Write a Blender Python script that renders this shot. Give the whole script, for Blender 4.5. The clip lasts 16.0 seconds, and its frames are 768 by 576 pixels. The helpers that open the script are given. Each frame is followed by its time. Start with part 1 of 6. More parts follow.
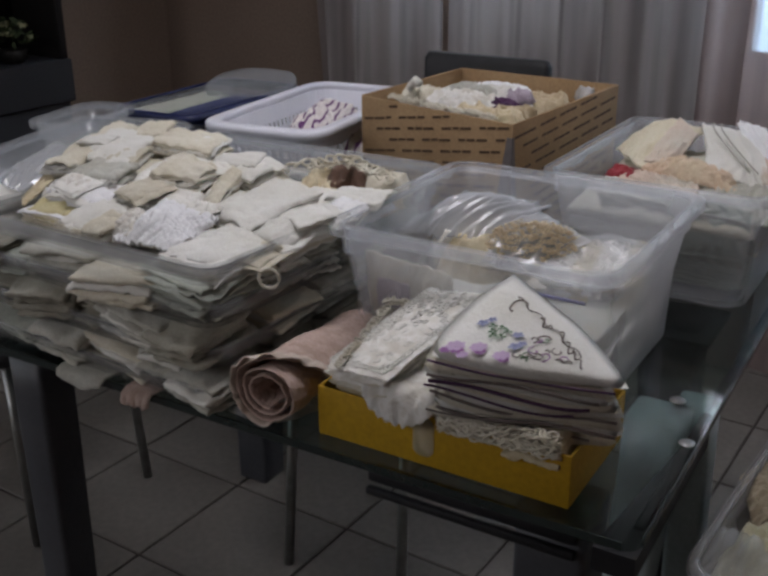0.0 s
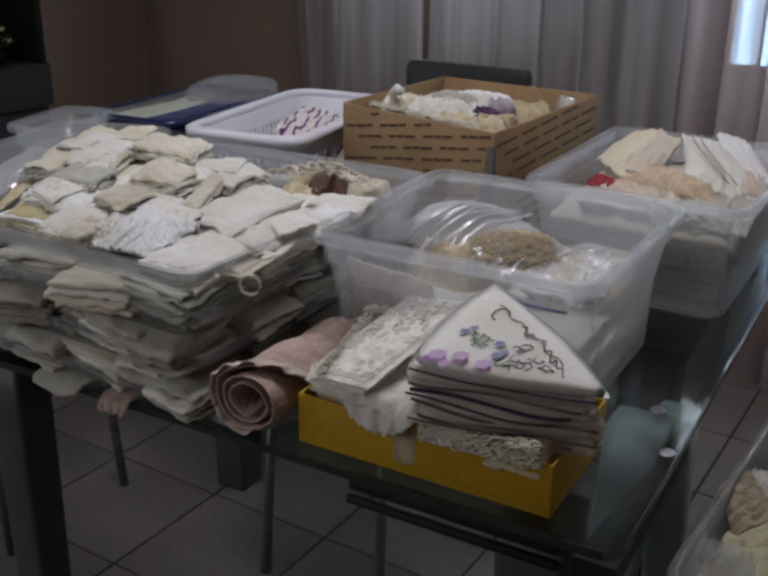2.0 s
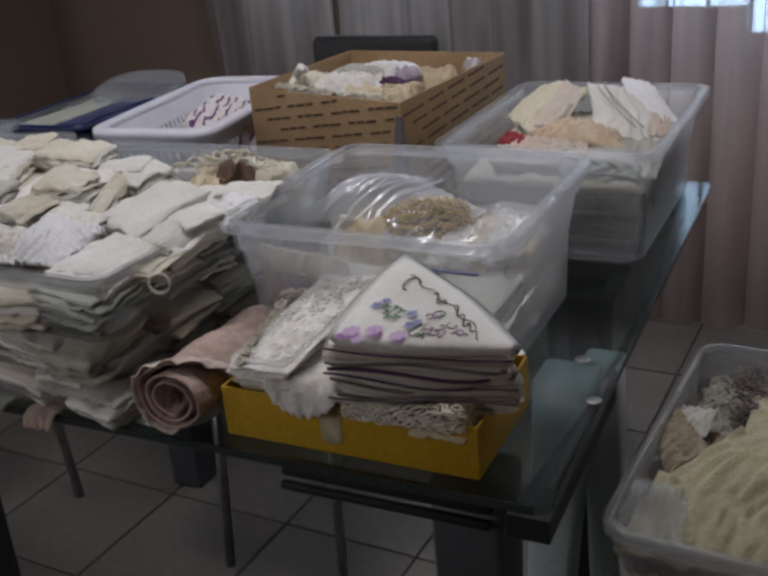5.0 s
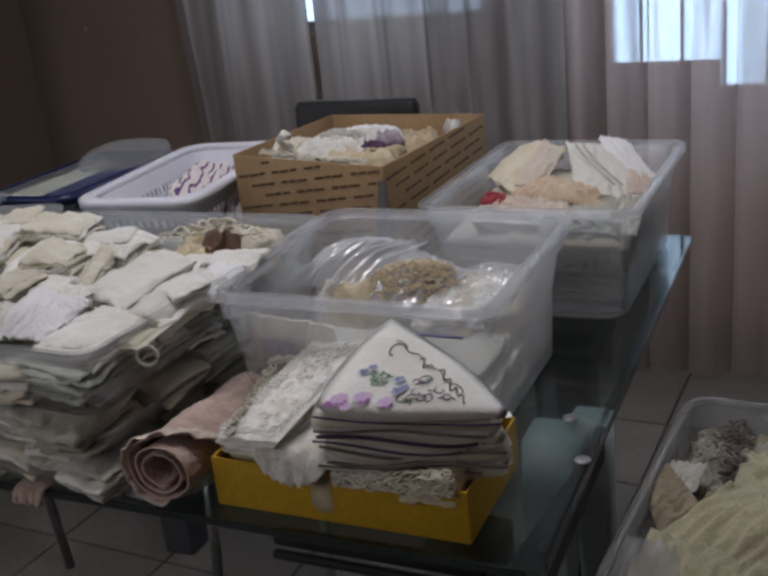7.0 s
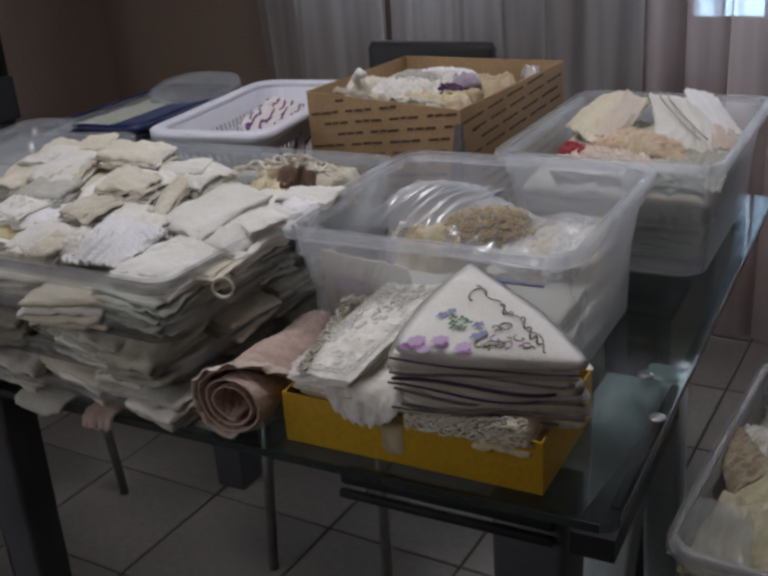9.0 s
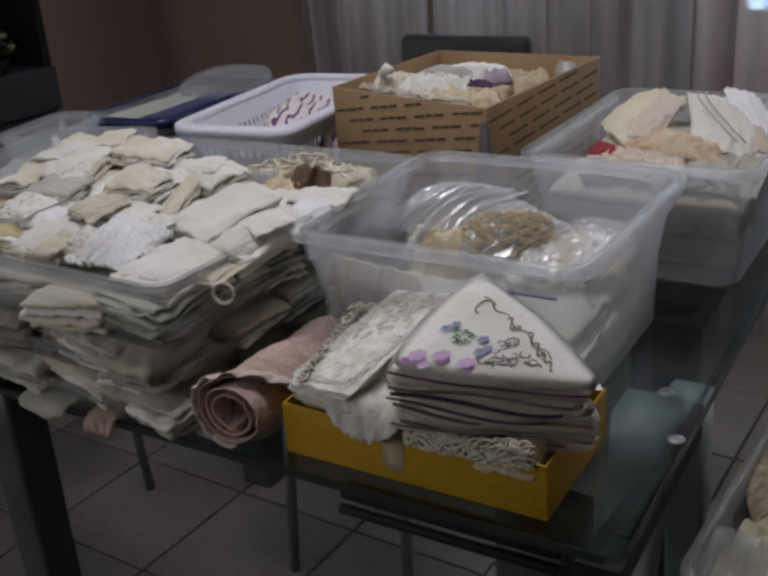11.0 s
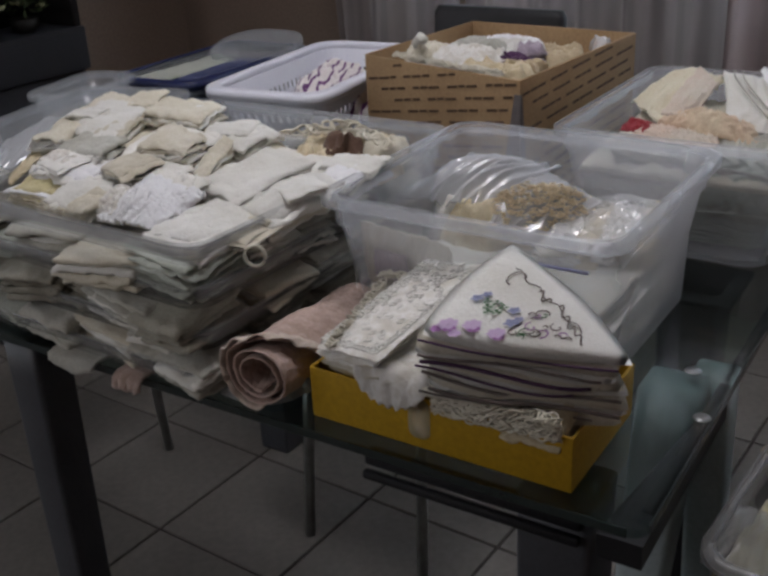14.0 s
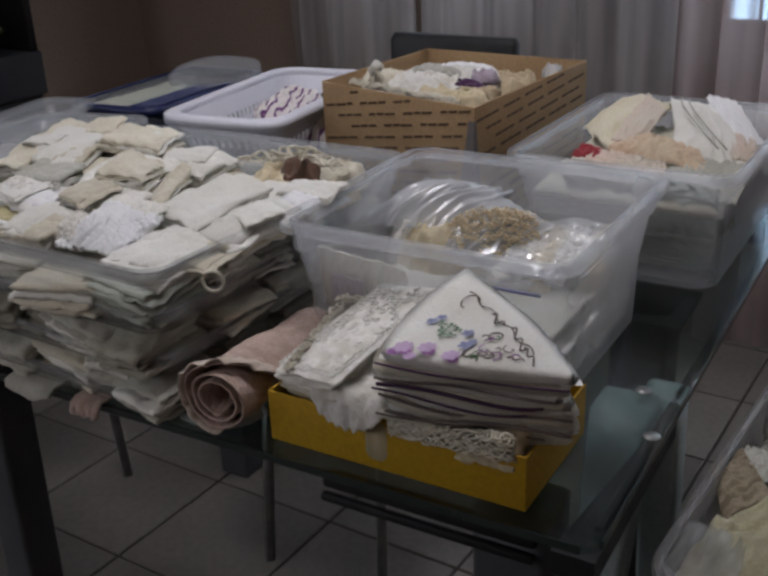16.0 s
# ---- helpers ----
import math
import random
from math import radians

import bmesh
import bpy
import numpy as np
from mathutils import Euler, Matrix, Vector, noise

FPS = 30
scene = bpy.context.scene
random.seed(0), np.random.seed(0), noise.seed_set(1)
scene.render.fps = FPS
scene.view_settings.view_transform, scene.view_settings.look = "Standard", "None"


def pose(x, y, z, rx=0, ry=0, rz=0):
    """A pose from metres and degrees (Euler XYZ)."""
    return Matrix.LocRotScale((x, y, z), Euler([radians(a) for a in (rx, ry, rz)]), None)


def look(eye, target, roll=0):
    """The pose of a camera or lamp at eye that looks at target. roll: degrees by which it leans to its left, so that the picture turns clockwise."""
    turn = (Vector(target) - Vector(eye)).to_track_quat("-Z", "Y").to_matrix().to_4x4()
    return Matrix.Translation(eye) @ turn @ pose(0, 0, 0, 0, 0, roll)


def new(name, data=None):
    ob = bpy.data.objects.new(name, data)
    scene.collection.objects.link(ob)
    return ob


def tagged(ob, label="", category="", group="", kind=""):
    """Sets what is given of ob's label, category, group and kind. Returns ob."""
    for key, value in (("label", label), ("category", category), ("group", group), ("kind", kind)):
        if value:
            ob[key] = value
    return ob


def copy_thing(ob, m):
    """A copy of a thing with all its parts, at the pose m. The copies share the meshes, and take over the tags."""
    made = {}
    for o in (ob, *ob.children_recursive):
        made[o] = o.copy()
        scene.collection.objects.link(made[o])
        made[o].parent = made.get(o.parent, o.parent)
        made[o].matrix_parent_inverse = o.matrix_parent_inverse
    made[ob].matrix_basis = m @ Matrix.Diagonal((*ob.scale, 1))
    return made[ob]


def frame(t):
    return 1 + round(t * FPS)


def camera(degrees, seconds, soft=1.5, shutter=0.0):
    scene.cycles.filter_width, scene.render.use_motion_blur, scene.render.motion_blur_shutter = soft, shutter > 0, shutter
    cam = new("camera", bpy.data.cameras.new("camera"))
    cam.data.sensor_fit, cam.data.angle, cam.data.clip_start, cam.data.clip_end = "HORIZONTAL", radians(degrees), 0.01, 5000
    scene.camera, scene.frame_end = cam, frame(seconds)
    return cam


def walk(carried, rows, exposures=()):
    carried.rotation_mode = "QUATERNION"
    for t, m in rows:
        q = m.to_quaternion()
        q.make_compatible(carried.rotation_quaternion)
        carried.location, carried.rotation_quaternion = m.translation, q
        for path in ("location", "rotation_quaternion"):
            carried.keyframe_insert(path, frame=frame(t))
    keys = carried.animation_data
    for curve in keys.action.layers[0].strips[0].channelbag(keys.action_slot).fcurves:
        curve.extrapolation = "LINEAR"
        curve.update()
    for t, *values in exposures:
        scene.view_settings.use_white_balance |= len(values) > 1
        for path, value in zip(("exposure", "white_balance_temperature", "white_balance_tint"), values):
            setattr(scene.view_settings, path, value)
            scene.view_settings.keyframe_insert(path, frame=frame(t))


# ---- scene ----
cam = camera(42.0, 16.0, soft=3.0)
PATH = [
    (0, (0.233, -0.794, 1.34), (-0.792, 0.756, 0.6), -0.2),
    (0.5, (0.231, -0.8, 1.334), (-0.808, 0.73, 0.571), -0.3),
    (1, (0.229, -0.8, 1.338), (-0.809, 0.736, 0.587), -0.2),
    (1.5, (0.233, -0.798, 1.337), (-0.78, 0.76, 0.598), -0.1),
    (2, (0.227, -0.793, 1.338), (-0.764, 0.786, 0.613), 0.7),
    (2.5, (0.222, -0.801, 1.344), (-0.829, 0.753, 0.65), -0.5),
    (3, (0.241, -0.782, 1.34), (-0.762, 0.781, 0.598), -3.5),
    (3.5, (0.259, -0.782, 1.338), (-0.709, 0.799, 0.588), -3.3),
    (4, (0.271, -0.768, 1.335), (-0.635, 0.834, 0.554), -4.1),
    (6.5, (0.263, -0.762, 1.348), (-0.658, 0.859, 0.623), -5.8),
    (7, (0.275, -0.766, 1.353), (-0.622, 0.889, 0.678), -6.2),
    (7.5, (0.275, -0.771, 1.35), (-0.62, 0.878, 0.658), -5.6),
    (8, (0.257, -0.767, 1.341), (-0.626, 0.861, 0.585), -4.2),
    (8.5, (0.242, -0.764, 1.342), (-0.699, 0.832, 0.588), -4.8),
    (9, (0.235, -0.77, 1.341), (-0.735, 0.806, 0.58), -4.3),
    (11.5, (0.255, -0.691, 1.339), (-0.828, 0.808, 0.577), -5.0),
    (12, (0.239, -0.702, 1.342), (-0.864, 0.789, 0.592), -5.3),
    (12.5, (0.239, -0.703, 1.345), (-0.826, 0.818, 0.603), -4.5),
    (13, (0.242, -0.702, 1.345), (-0.84, 0.796, 0.582), -4.5),
    (13.5, (0.242, -0.706, 1.344), (-0.842, 0.782, 0.563), -3.2),
    (14, (0.242, -0.712, 1.336), (-0.831, 0.763, 0.516), -2.9),
    (14.5, (0.247, -0.721, 1.346), (-0.836, 0.771, 0.571), -1.6),
    (15, (0.25, -0.722, 1.344), (-0.801, 0.788, 0.56), -1.3),
    (15.5, (0.254, -0.725, 1.339), (-0.778, 0.789, 0.537), -1.2),
    (16, (0.255, -0.723, 1.344), (-0.761, 0.812, 0.563), -2.3),
]
walk(cam, [(t, look(eye, target, roll)) for t, eye, target, roll in PATH])

# ---- light ----
world = bpy.data.worlds.new("sky")
scene.world = world
world.use_nodes = True
wn = world.node_tree.nodes
sky = wn.new("ShaderNodeTexSky")
sky.sky_type, sky.sun_disc = "NISHITA", False
sky.sun_elevation, sky.sun_rotation = radians(50), radians(200)
world.node_tree.links.new(sky.outputs[0], wn["Background"].inputs[0])
wn["Background"].inputs[1].default_value = 0.12
scene.view_settings.exposure = 0.0


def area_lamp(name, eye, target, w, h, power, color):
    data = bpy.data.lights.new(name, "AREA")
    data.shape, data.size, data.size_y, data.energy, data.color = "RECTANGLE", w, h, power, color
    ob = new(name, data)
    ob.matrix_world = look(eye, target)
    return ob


# ceiling light assumed over the table; unseen fill lamps added behind and left
area_lamp("ceiling_lamp", (-0.5, 0.42, 2.42), (-0.5, 0.42, 0.0), 0.55, 0.55, 13.5, (0.965, 0.94, 1.0))
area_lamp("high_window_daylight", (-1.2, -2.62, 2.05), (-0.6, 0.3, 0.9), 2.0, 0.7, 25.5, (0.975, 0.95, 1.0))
area_lamp("door_daylight", (-3.03, -1.15, 1.5), (-0.6, 0.3, 0.9), 1.0, 1.2, 5, (0.975, 0.95, 1.0))


# ---- materials ----
def mat_base(name, col, rough=0.7, metal=0.0, spec=0.4):
    m = bpy.data.materials.new(name)
    m.use_nodes = True
    p = m.node_tree.nodes["Principled BSDF"]
    p.inputs["Base Color"].default_value = (*col, 1)
    p.inputs["Roughness"].default_value, p.inputs["Metallic"].default_value = rough, metal
    p.inputs["Specular IOR Level"].default_value = spec
    return m, m.node_tree, p


def varied(name, col, col2, scale=8.0, fine=120.0, rough=0.8, bump=0.3, dist=0.002, metal=0.0, spec=0.35, per_object=0.0, mid=(0.35, 0.7)):
    """A surface that varies in large patches and fine grain, with relief."""
    m, t, p = mat_base(name, col, rough, metal, spec)
    n, l = t.nodes, t.links
    co = n.new("ShaderNodeTexCoord")
    a, b = n.new("ShaderNodeTexNoise"), n.new("ShaderNodeTexNoise")
    a.inputs["Scale"].default_value, a.inputs["Detail"].default_value = scale, 4
    b.inputs["Scale"].default_value, b.inputs["Detail"].default_value = fine, 3
    for x in (a, b):
        l.new(co.outputs["Object"], x.inputs["Vector"])
    ramp = n.new("ShaderNodeValToRGB")
    ramp.color_ramp.elements[0].position, ramp.color_ramp.elements[1].position = mid
    ramp.color_ramp.elements[0].color, ramp.color_ramp.elements[1].color = (*col, 1), (*col2, 1)
    l.new(a.outputs["Fac"], ramp.inputs[0])
    mix = n.new("ShaderNodeMix")
    mix.data_type, mix.blend_type = "RGBA", "OVERLAY"
    mix.inputs[0].default_value = 0.25
    l.new(ramp.outputs[0], mix.inputs["A"])
    l.new(b.outputs["Fac"], mix.inputs["B"])
    last = mix.outputs["Result"]
    if per_object:
        info, hsv, mr = n.new("ShaderNodeObjectInfo"), n.new("ShaderNodeHueSaturation"), n.new("ShaderNodeMapRange")
        mr.inputs["To Min"].default_value, mr.inputs["To Max"].default_value = 1 - per_object, 1 + per_object * 0.4
        l.new(info.outputs["Random"], mr.inputs["Value"])
        l.new(mr.outputs[0], hsv.inputs["Value"])
        l.new(last, hsv.inputs["Color"])
        last = hsv.outputs[0]
    l.new(last, p.inputs["Base Color"])
    bp = n.new("ShaderNodeBump")
    bp.inputs["Strength"].default_value, bp.inputs["Distance"].default_value = bump, dist
    l.new(b.outputs["Fac"], bp.inputs["Height"])
    l.new(bp.outputs[0], p.inputs["Normal"])
    return m


def woven(name, col, col2, lace=False, per_object=0.13):
    """Linen or crocheted cotton: thread relief, uneven ageing."""
    m = varied(name, col, col2, 14.0, 260.0, 0.92, 0.5, 0.002, spec=0.15, per_object=per_object)
    t = m.node_tree
    n, l, p = t.nodes, t.links, t.nodes["Principled BSDF"]
    p.inputs["Sheen Weight"].default_value = 0.15
    wr, wb = n.new("ShaderNodeTexNoise"), n.new("ShaderNodeBump")
    wr.inputs["Scale"].default_value, wr.inputs["Detail"].default_value, wr.inputs["Distortion"].default_value = 17.0, 4.0, 0.8
    wb.inputs["Strength"].default_value, wb.inputs["Distance"].default_value = 0.6, 0.006
    l.new(n["Texture Coordinate"].outputs["Object"], wr.inputs["Vector"])
    l.new(wr.outputs["Fac"], wb.inputs["Height"])
    l.new(p.inputs["Normal"].links[0].from_socket, wb.inputs["Normal"])
    l.new(wb.outputs[0], p.inputs["Normal"])
    if lace:
        v, q = n.new("ShaderNodeTexVoronoi"), n.new("ShaderNodeTexNoise")
        v.feature, v.inputs["Scale"].default_value = "SMOOTH_F1", 62.0
        q.inputs["Scale"].default_value, q.inputs["Detail"].default_value = 40.0, 4.0
        wp = n.new("ShaderNodeMix")
        wp.data_type, wp.inputs[0].default_value = "RGBA", 0.03
        l.new(n["Texture Coordinate"].outputs["Object"], q.inputs["Vector"])
        l.new(n["Texture Coordinate"].outputs["Object"], wp.inputs["A"])
        l.new(q.outputs["Color"], wp.inputs["B"])
        l.new(wp.outputs["Result"], v.inputs["Vector"])
        r = n.new("ShaderNodeValToRGB")
        r.color_ramp.elements[0].position, r.color_ramp.elements[1].position = 0.30, 0.62
        r.color_ramp.elements[0].color, r.color_ramp.elements[1].color = (1, 1, 1, 1), (0.76, 0.73, 0.67, 1)
        ring = r.color_ramp.elements.new(0.2)
        ring.color = (0.88, 0.86, 0.82, 1)
        l.new(v.outputs["Distance"], r.inputs[0])
        mul = n.new("ShaderNodeMix")
        mul.data_type, mul.blend_type, mul.inputs[0].default_value = "RGBA", "MULTIPLY", 0.85
        l.new(p.inputs["Base Color"].links[0].from_socket, mul.inputs["A"])
        l.new(r.outputs[0], mul.inputs["B"])
        l.new(mul.outputs["Result"], p.inputs["Base Color"])
        b2 = n.new("ShaderNodeBump")
        b2.inputs["Strength"].default_value, b2.inputs["Distance"].default_value, b2.invert = 0.8, 0.003, True
        l.new(v.outputs["Distance"], b2.inputs["Height"])
        l.new(p.inputs["Normal"].links[0].from_socket, b2.inputs["Normal"])
        l.new(b2.outputs[0], p.inputs["Normal"])
    return m


def gloss_edge(n, l, low, high):
    """How much a thin clear sheet mirrors: little face on, much at a grazing angle, the same from both sides."""
    lw, pw, mr = n.new("ShaderNodeLayerWeight"), n.new("ShaderNodeMath"), n.new("ShaderNodeMapRange")
    pw.operation, pw.inputs[1].default_value = "POWER", 4.0
    mr.inputs["To Min"].default_value, mr.inputs["To Max"].default_value = low, high
    l.new(lw.outputs["Facing"], pw.inputs[0]); l.new(pw.outputs[0], mr.inputs["Value"])
    return mr.outputs[0]


def clear_plastic(name, col, clear, rough=0.25, milk=0.5, low=0.04):
    """Thin plastic: part see-through, part milky, with gloss."""
    m = bpy.data.materials.new(name)
    m.use_nodes = True
    n, l = m.node_tree.nodes, m.node_tree.links
    n.remove(n["Principled BSDF"])
    out = n["Material Output"]
    tr, df, tl, gl = n.new("ShaderNodeBsdfTransparent"), n.new("ShaderNodeBsdfDiffuse"), n.new("ShaderNodeBsdfTranslucent"), n.new("ShaderNodeBsdfGlossy")
    gl.inputs["Roughness"].default_value = rough
    for s in (df, tl):
        s.inputs["Color"].default_value = (*col, 1)
    tr.inputs["Color"].default_value = (0.96, 0.97, 0.98, 1)
    m1, m2, m3 = n.new("ShaderNodeMixShader"), n.new("ShaderNodeMixShader"), n.new("ShaderNodeMixShader")
    m1.inputs[0].default_value, m2.inputs[0].default_value = milk, clear
    no, co = n.new("ShaderNodeTexNoise"), n.new("ShaderNodeTexCoord")
    no.inputs["Scale"].default_value = 9.0
    l.new(co.outputs["Object"], no.inputs["Vector"])
    mr = n.new("ShaderNodeMapRange")
    mr.inputs["To Min"].default_value, mr.inputs["To Max"].default_value = clear - 0.12, clear + 0.12
    l.new(no.outputs["Fac"], mr.inputs["Value"])
    l.new(mr.outputs[0], m2.inputs[0])
    l.new(df.outputs[0], m1.inputs[1]); l.new(tl.outputs[0], m1.inputs[2])
    l.new(m1.outputs[0], m2.inputs[1]); l.new(tr.outputs[0], m2.inputs[2])
    l.new(gloss_edge(n, l, low, 0.28), m3.inputs[0])
    l.new(m2.outputs[0], m3.inputs[1]); l.new(gl.outputs[0], m3.inputs[2])
    l.new(m3.outputs[0], out.inputs["Surface"])
    return m


def sheer(name, col, clear, through_light):
    m = bpy.data.materials.new(name)
    m.use_nodes = True
    n, l = m.node_tree.nodes, m.node_tree.links
    n.remove(n["Principled BSDF"])
    tr, df, tl = n.new("ShaderNodeBsdfTransparent"), n.new("ShaderNodeBsdfDiffuse"), n.new("ShaderNodeBsdfTranslucent")
    wv, co = n.new("ShaderNodeTexNoise"), n.new("ShaderNodeTexCoord")
    mp = n.new("ShaderNodeMapping")
    mp.inputs["Scale"].default_value = (6, 2, 0.3)
    wv.inputs["Detail"].default_value = 0.8
    l.new(co.outputs["Object"], mp.inputs["Vector"]); l.new(mp.outputs[0], wv.inputs["Vector"])
    # upright streaks paint fold shading into the cloth's colour and clearness
    r = n.new("ShaderNodeValToRGB")
    r.color_ramp.elements[0].position, r.color_ramp.elements[1].position = 0.38, 0.62
    r.color_ramp.elements[0].color, r.color_ramp.elements[1].color = (*[c * 0.82 for c in col], 1), (*[c * 1.12 for c in col], 1)
    l.new(wv.outputs["Fac"], r.inputs[0])
    for s in (df, tl):
        l.new(r.outputs[0], s.inputs["Color"])
    m1, m2 = n.new("ShaderNodeMixShader"), n.new("ShaderNodeMixShader")
    m1.inputs[0].default_value = through_light
    th = n.new("ShaderNodeMapRange")
    th.inputs["From Min"].default_value, th.inputs["From Max"].default_value = 0.38, 0.62
    th.inputs["To Min"].default_value, th.inputs["To Max"].default_value = clear * 0.45, clear * 1.3
    l.new(wv.outputs["Fac"], th.inputs["Value"]); l.new(th.outputs[0], m2.inputs[0])
    l.new(df.outputs[0], m1.inputs[1]); l.new(tl.outputs[0], m1.inputs[2])
    l.new(m1.outputs[0], m2.inputs[1]); l.new(tr.outputs[0], m2.inputs[2])
    l.new(m2.outputs[0], n["Material Output"].inputs["Surface"])
    return m


def glass_mat(name, tint, rough=0.02):
    m = bpy.data.materials.new(name)
    m.use_nodes = True
    n, l = m.node_tree.nodes, m.node_tree.links
    n.remove(n["Principled BSDF"])
    tr, gl, mx = n.new("ShaderNodeBsdfTransparent"), n.new("ShaderNodeBsdfGlossy"), n.new("ShaderNodeMixShader")
    tr.inputs["Color"].default_value = (*tint, 1)
    gl.inputs["Roughness"].default_value = rough
    l.new(gloss_edge(n, l, 0.05, 0.95), mx.inputs[0]); l.new(tr.outputs[0], mx.inputs[1]); l.new(gl.outputs[0], mx.inputs[2])
    l.new(mx.outputs[0], n["Material Output"].inputs["Surface"])
    return m


def glow(name, col, strength):
    m = bpy.data.materials.new(name)
    m.use_nodes = True
    p = m.node_tree.nodes["Principled BSDF"]
    p.inputs["Base Color"].default_value = (0, 0, 0, 1)
    p.inputs["Emission Color"].default_value, p.inputs["Emission Strength"].default_value = (*col, 1), strength
    return m


LINEN_WHITE = woven("white_linen", (0.80, 0.79, 0.745), (0.71, 0.695, 0.63))
LINEN_BLUE = woven("bluish_white_linen", (0.86, 0.86, 0.87), (0.80, 0.80, 0.80))
LINEN_CREAM = woven("cream_linen", (0.68, 0.645, 0.54), (0.58, 0.53, 0.41))
LINEN_TAN = woven("tan_linen", (0.60, 0.50, 0.34), (0.48, 0.38, 0.24))
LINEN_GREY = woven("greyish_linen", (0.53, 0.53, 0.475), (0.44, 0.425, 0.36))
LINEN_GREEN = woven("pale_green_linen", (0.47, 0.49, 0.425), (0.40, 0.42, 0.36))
LACE_WHITE = woven("white_lace", (0.86, 0.85, 0.82), (0.80, 0.78, 0.73), lace=True)
LACE_CREAM = woven("cream_crochet", (0.72, 0.64, 0.46), (0.60, 0.50, 0.32), lace=True)
PINK_LACE = woven("pink_lace", (0.56, 0.43, 0.38), (0.48, 0.36, 0.31), lace=True)
FRILL = woven("pale_pink_frill", (0.74, 0.64, 0.57), (0.68, 0.58, 0.51), lace=True)
PEACH = woven("peach_cotton", (0.62, 0.46, 0.33), (0.64, 0.54, 0.39))
YELLOW_CLOTH = woven("pale_yellow_cotton", (0.66, 0.60, 0.34), (0.52, 0.46, 0.27))
# dim yellow and tan: faded cloth darkened to carry the low bin's shade
DIM_YELLOW = woven("dim_faded_yellow_cloth", (0.44, 0.41, 0.27), (0.35, 0.32, 0.22))
DIM_TAN = woven("dim_faded_tan_cloth", (0.32, 0.27, 0.19), (0.25, 0.20, 0.14))
LILAC_CLOTH = woven("mauve_cotton", (0.46, 0.40, 0.46), (0.36, 0.30, 0.36))
# darkened grey that carries shade in trays and bins; plain grey for cord
DIM_GREY = woven("dim_grey_cloth", (0.36, 0.35, 0.29), (0.28, 0.26, 0.21))
SOFT_PEACH = woven("soft_peach_cotton", (0.70, 0.575, 0.48), (0.70, 0.65, 0.56))
SOFT_YELLOW = woven("soft_yellow_cotton", (0.69, 0.645, 0.51), (0.64, 0.58, 0.43))
RED_CLOTH = woven("red_cotton", (0.30, 0.04, 0.05), (0.22, 0.03, 0.04))
PURPLE_CLOTH = woven("purple_cotton", (0.07, 0.03, 0.08), (0.10, 0.05, 0.10))
NAVY_CLOTH = woven("navy_cotton", (0.02, 0.03, 0.10), (0.03, 0.04, 0.13))
BROWN_CLOTH = woven("brown_cotton", (0.12, 0.07, 0.05), (0.18, 0.11, 0.08))
THREAD_PURPLE, _, _ = mat_base("purple_thread", (0.36, 0.17, 0.40), 0.8)
THREAD_LILAC, _, _ = mat_base("lilac_thread", (0.58, 0.43, 0.62), 0.8)
THREAD_GREEN, _, _ = mat_base("green_thread", (0.10, 0.20, 0.10), 0.7)
THREAD_BLUE, _, _ = mat_base("blue_thread", (0.28, 0.30, 0.46), 0.7)
THREAD_DARK, _, _ = mat_base("dark_thread", (0.20, 0.17, 0.15), 0.8)
HEM_GREY = woven("dark_grey_hem", (0.13, 0.11, 0.10), (0.22, 0.18, 0.16))
BIN_PLASTIC = clear_plastic("milky_clear_plastic", (0.93, 0.93, 0.96), 0.82, 0.39, 0.5)
TRAY_PLASTIC = clear_plastic("grey_clear_plastic", (0.80, 0.82, 0.85), 0.74, 0.25, 0.5)
DULL_PLASTIC = clear_plastic("dull_clear_plastic", (0.60, 0.59, 0.57), 0.82, 0.25, 0.5, 0.03)
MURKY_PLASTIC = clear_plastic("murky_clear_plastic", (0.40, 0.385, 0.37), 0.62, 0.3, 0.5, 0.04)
BAG_PLASTIC = clear_plastic("crinkled_bag_film", (0.93, 0.94, 0.96), 0.66, 0.19, 0.4, 0.13)
BLUE_PLASTIC = varied("navy_blue_plastic", (0.010, 0.016, 0.065), (0.014, 0.022, 0.085), 20, 200, 0.35, 0.05, 0.0005, spec=0.5)
WHITE_PLASTIC = varied("white_plastic", (0.82, 0.83, 0.90), (0.77, 0.78, 0.86), 12, 200, 0.4, 0.05, 0.0005, spec=0.5)
CARDBOARD = varied("brown_cardboard", (0.36, 0.24, 0.13), (0.31, 0.20, 0.105), 9, 180, 0.9, 0.2, 0.001)
CARD_PRINT, _, _ = mat_base("brown_print", (0.10, 0.06, 0.036), 0.8)
PEN_BLUE, _, _ = mat_base("pale_blue_pen", (0.30, 0.31, 0.55), 0.6)
YELLOW_CARD = varied("mustard_card", (0.50, 0.30, 0.015), (0.44, 0.26, 0.012), 10, 150, 0.6, 0.1, 0.0006)
TAPE = clear_plastic("clear_tape", (0.90, 0.84, 0.62), 0.72, 0.3, 0.1)
BLACK_METAL = varied("black_enamel", (0.012, 0.012, 0.014), (0.02, 0.02, 0.022), 12, 200, 0.6, 0.1, 0.0005, spec=0.25)
TEAL_METAL = varied("grey_teal_enamel", (0.42, 0.49, 0.50), (0.47, 0.54, 0.55), 9, 160, 0.4, 0.1, 0.0005, spec=0.5)
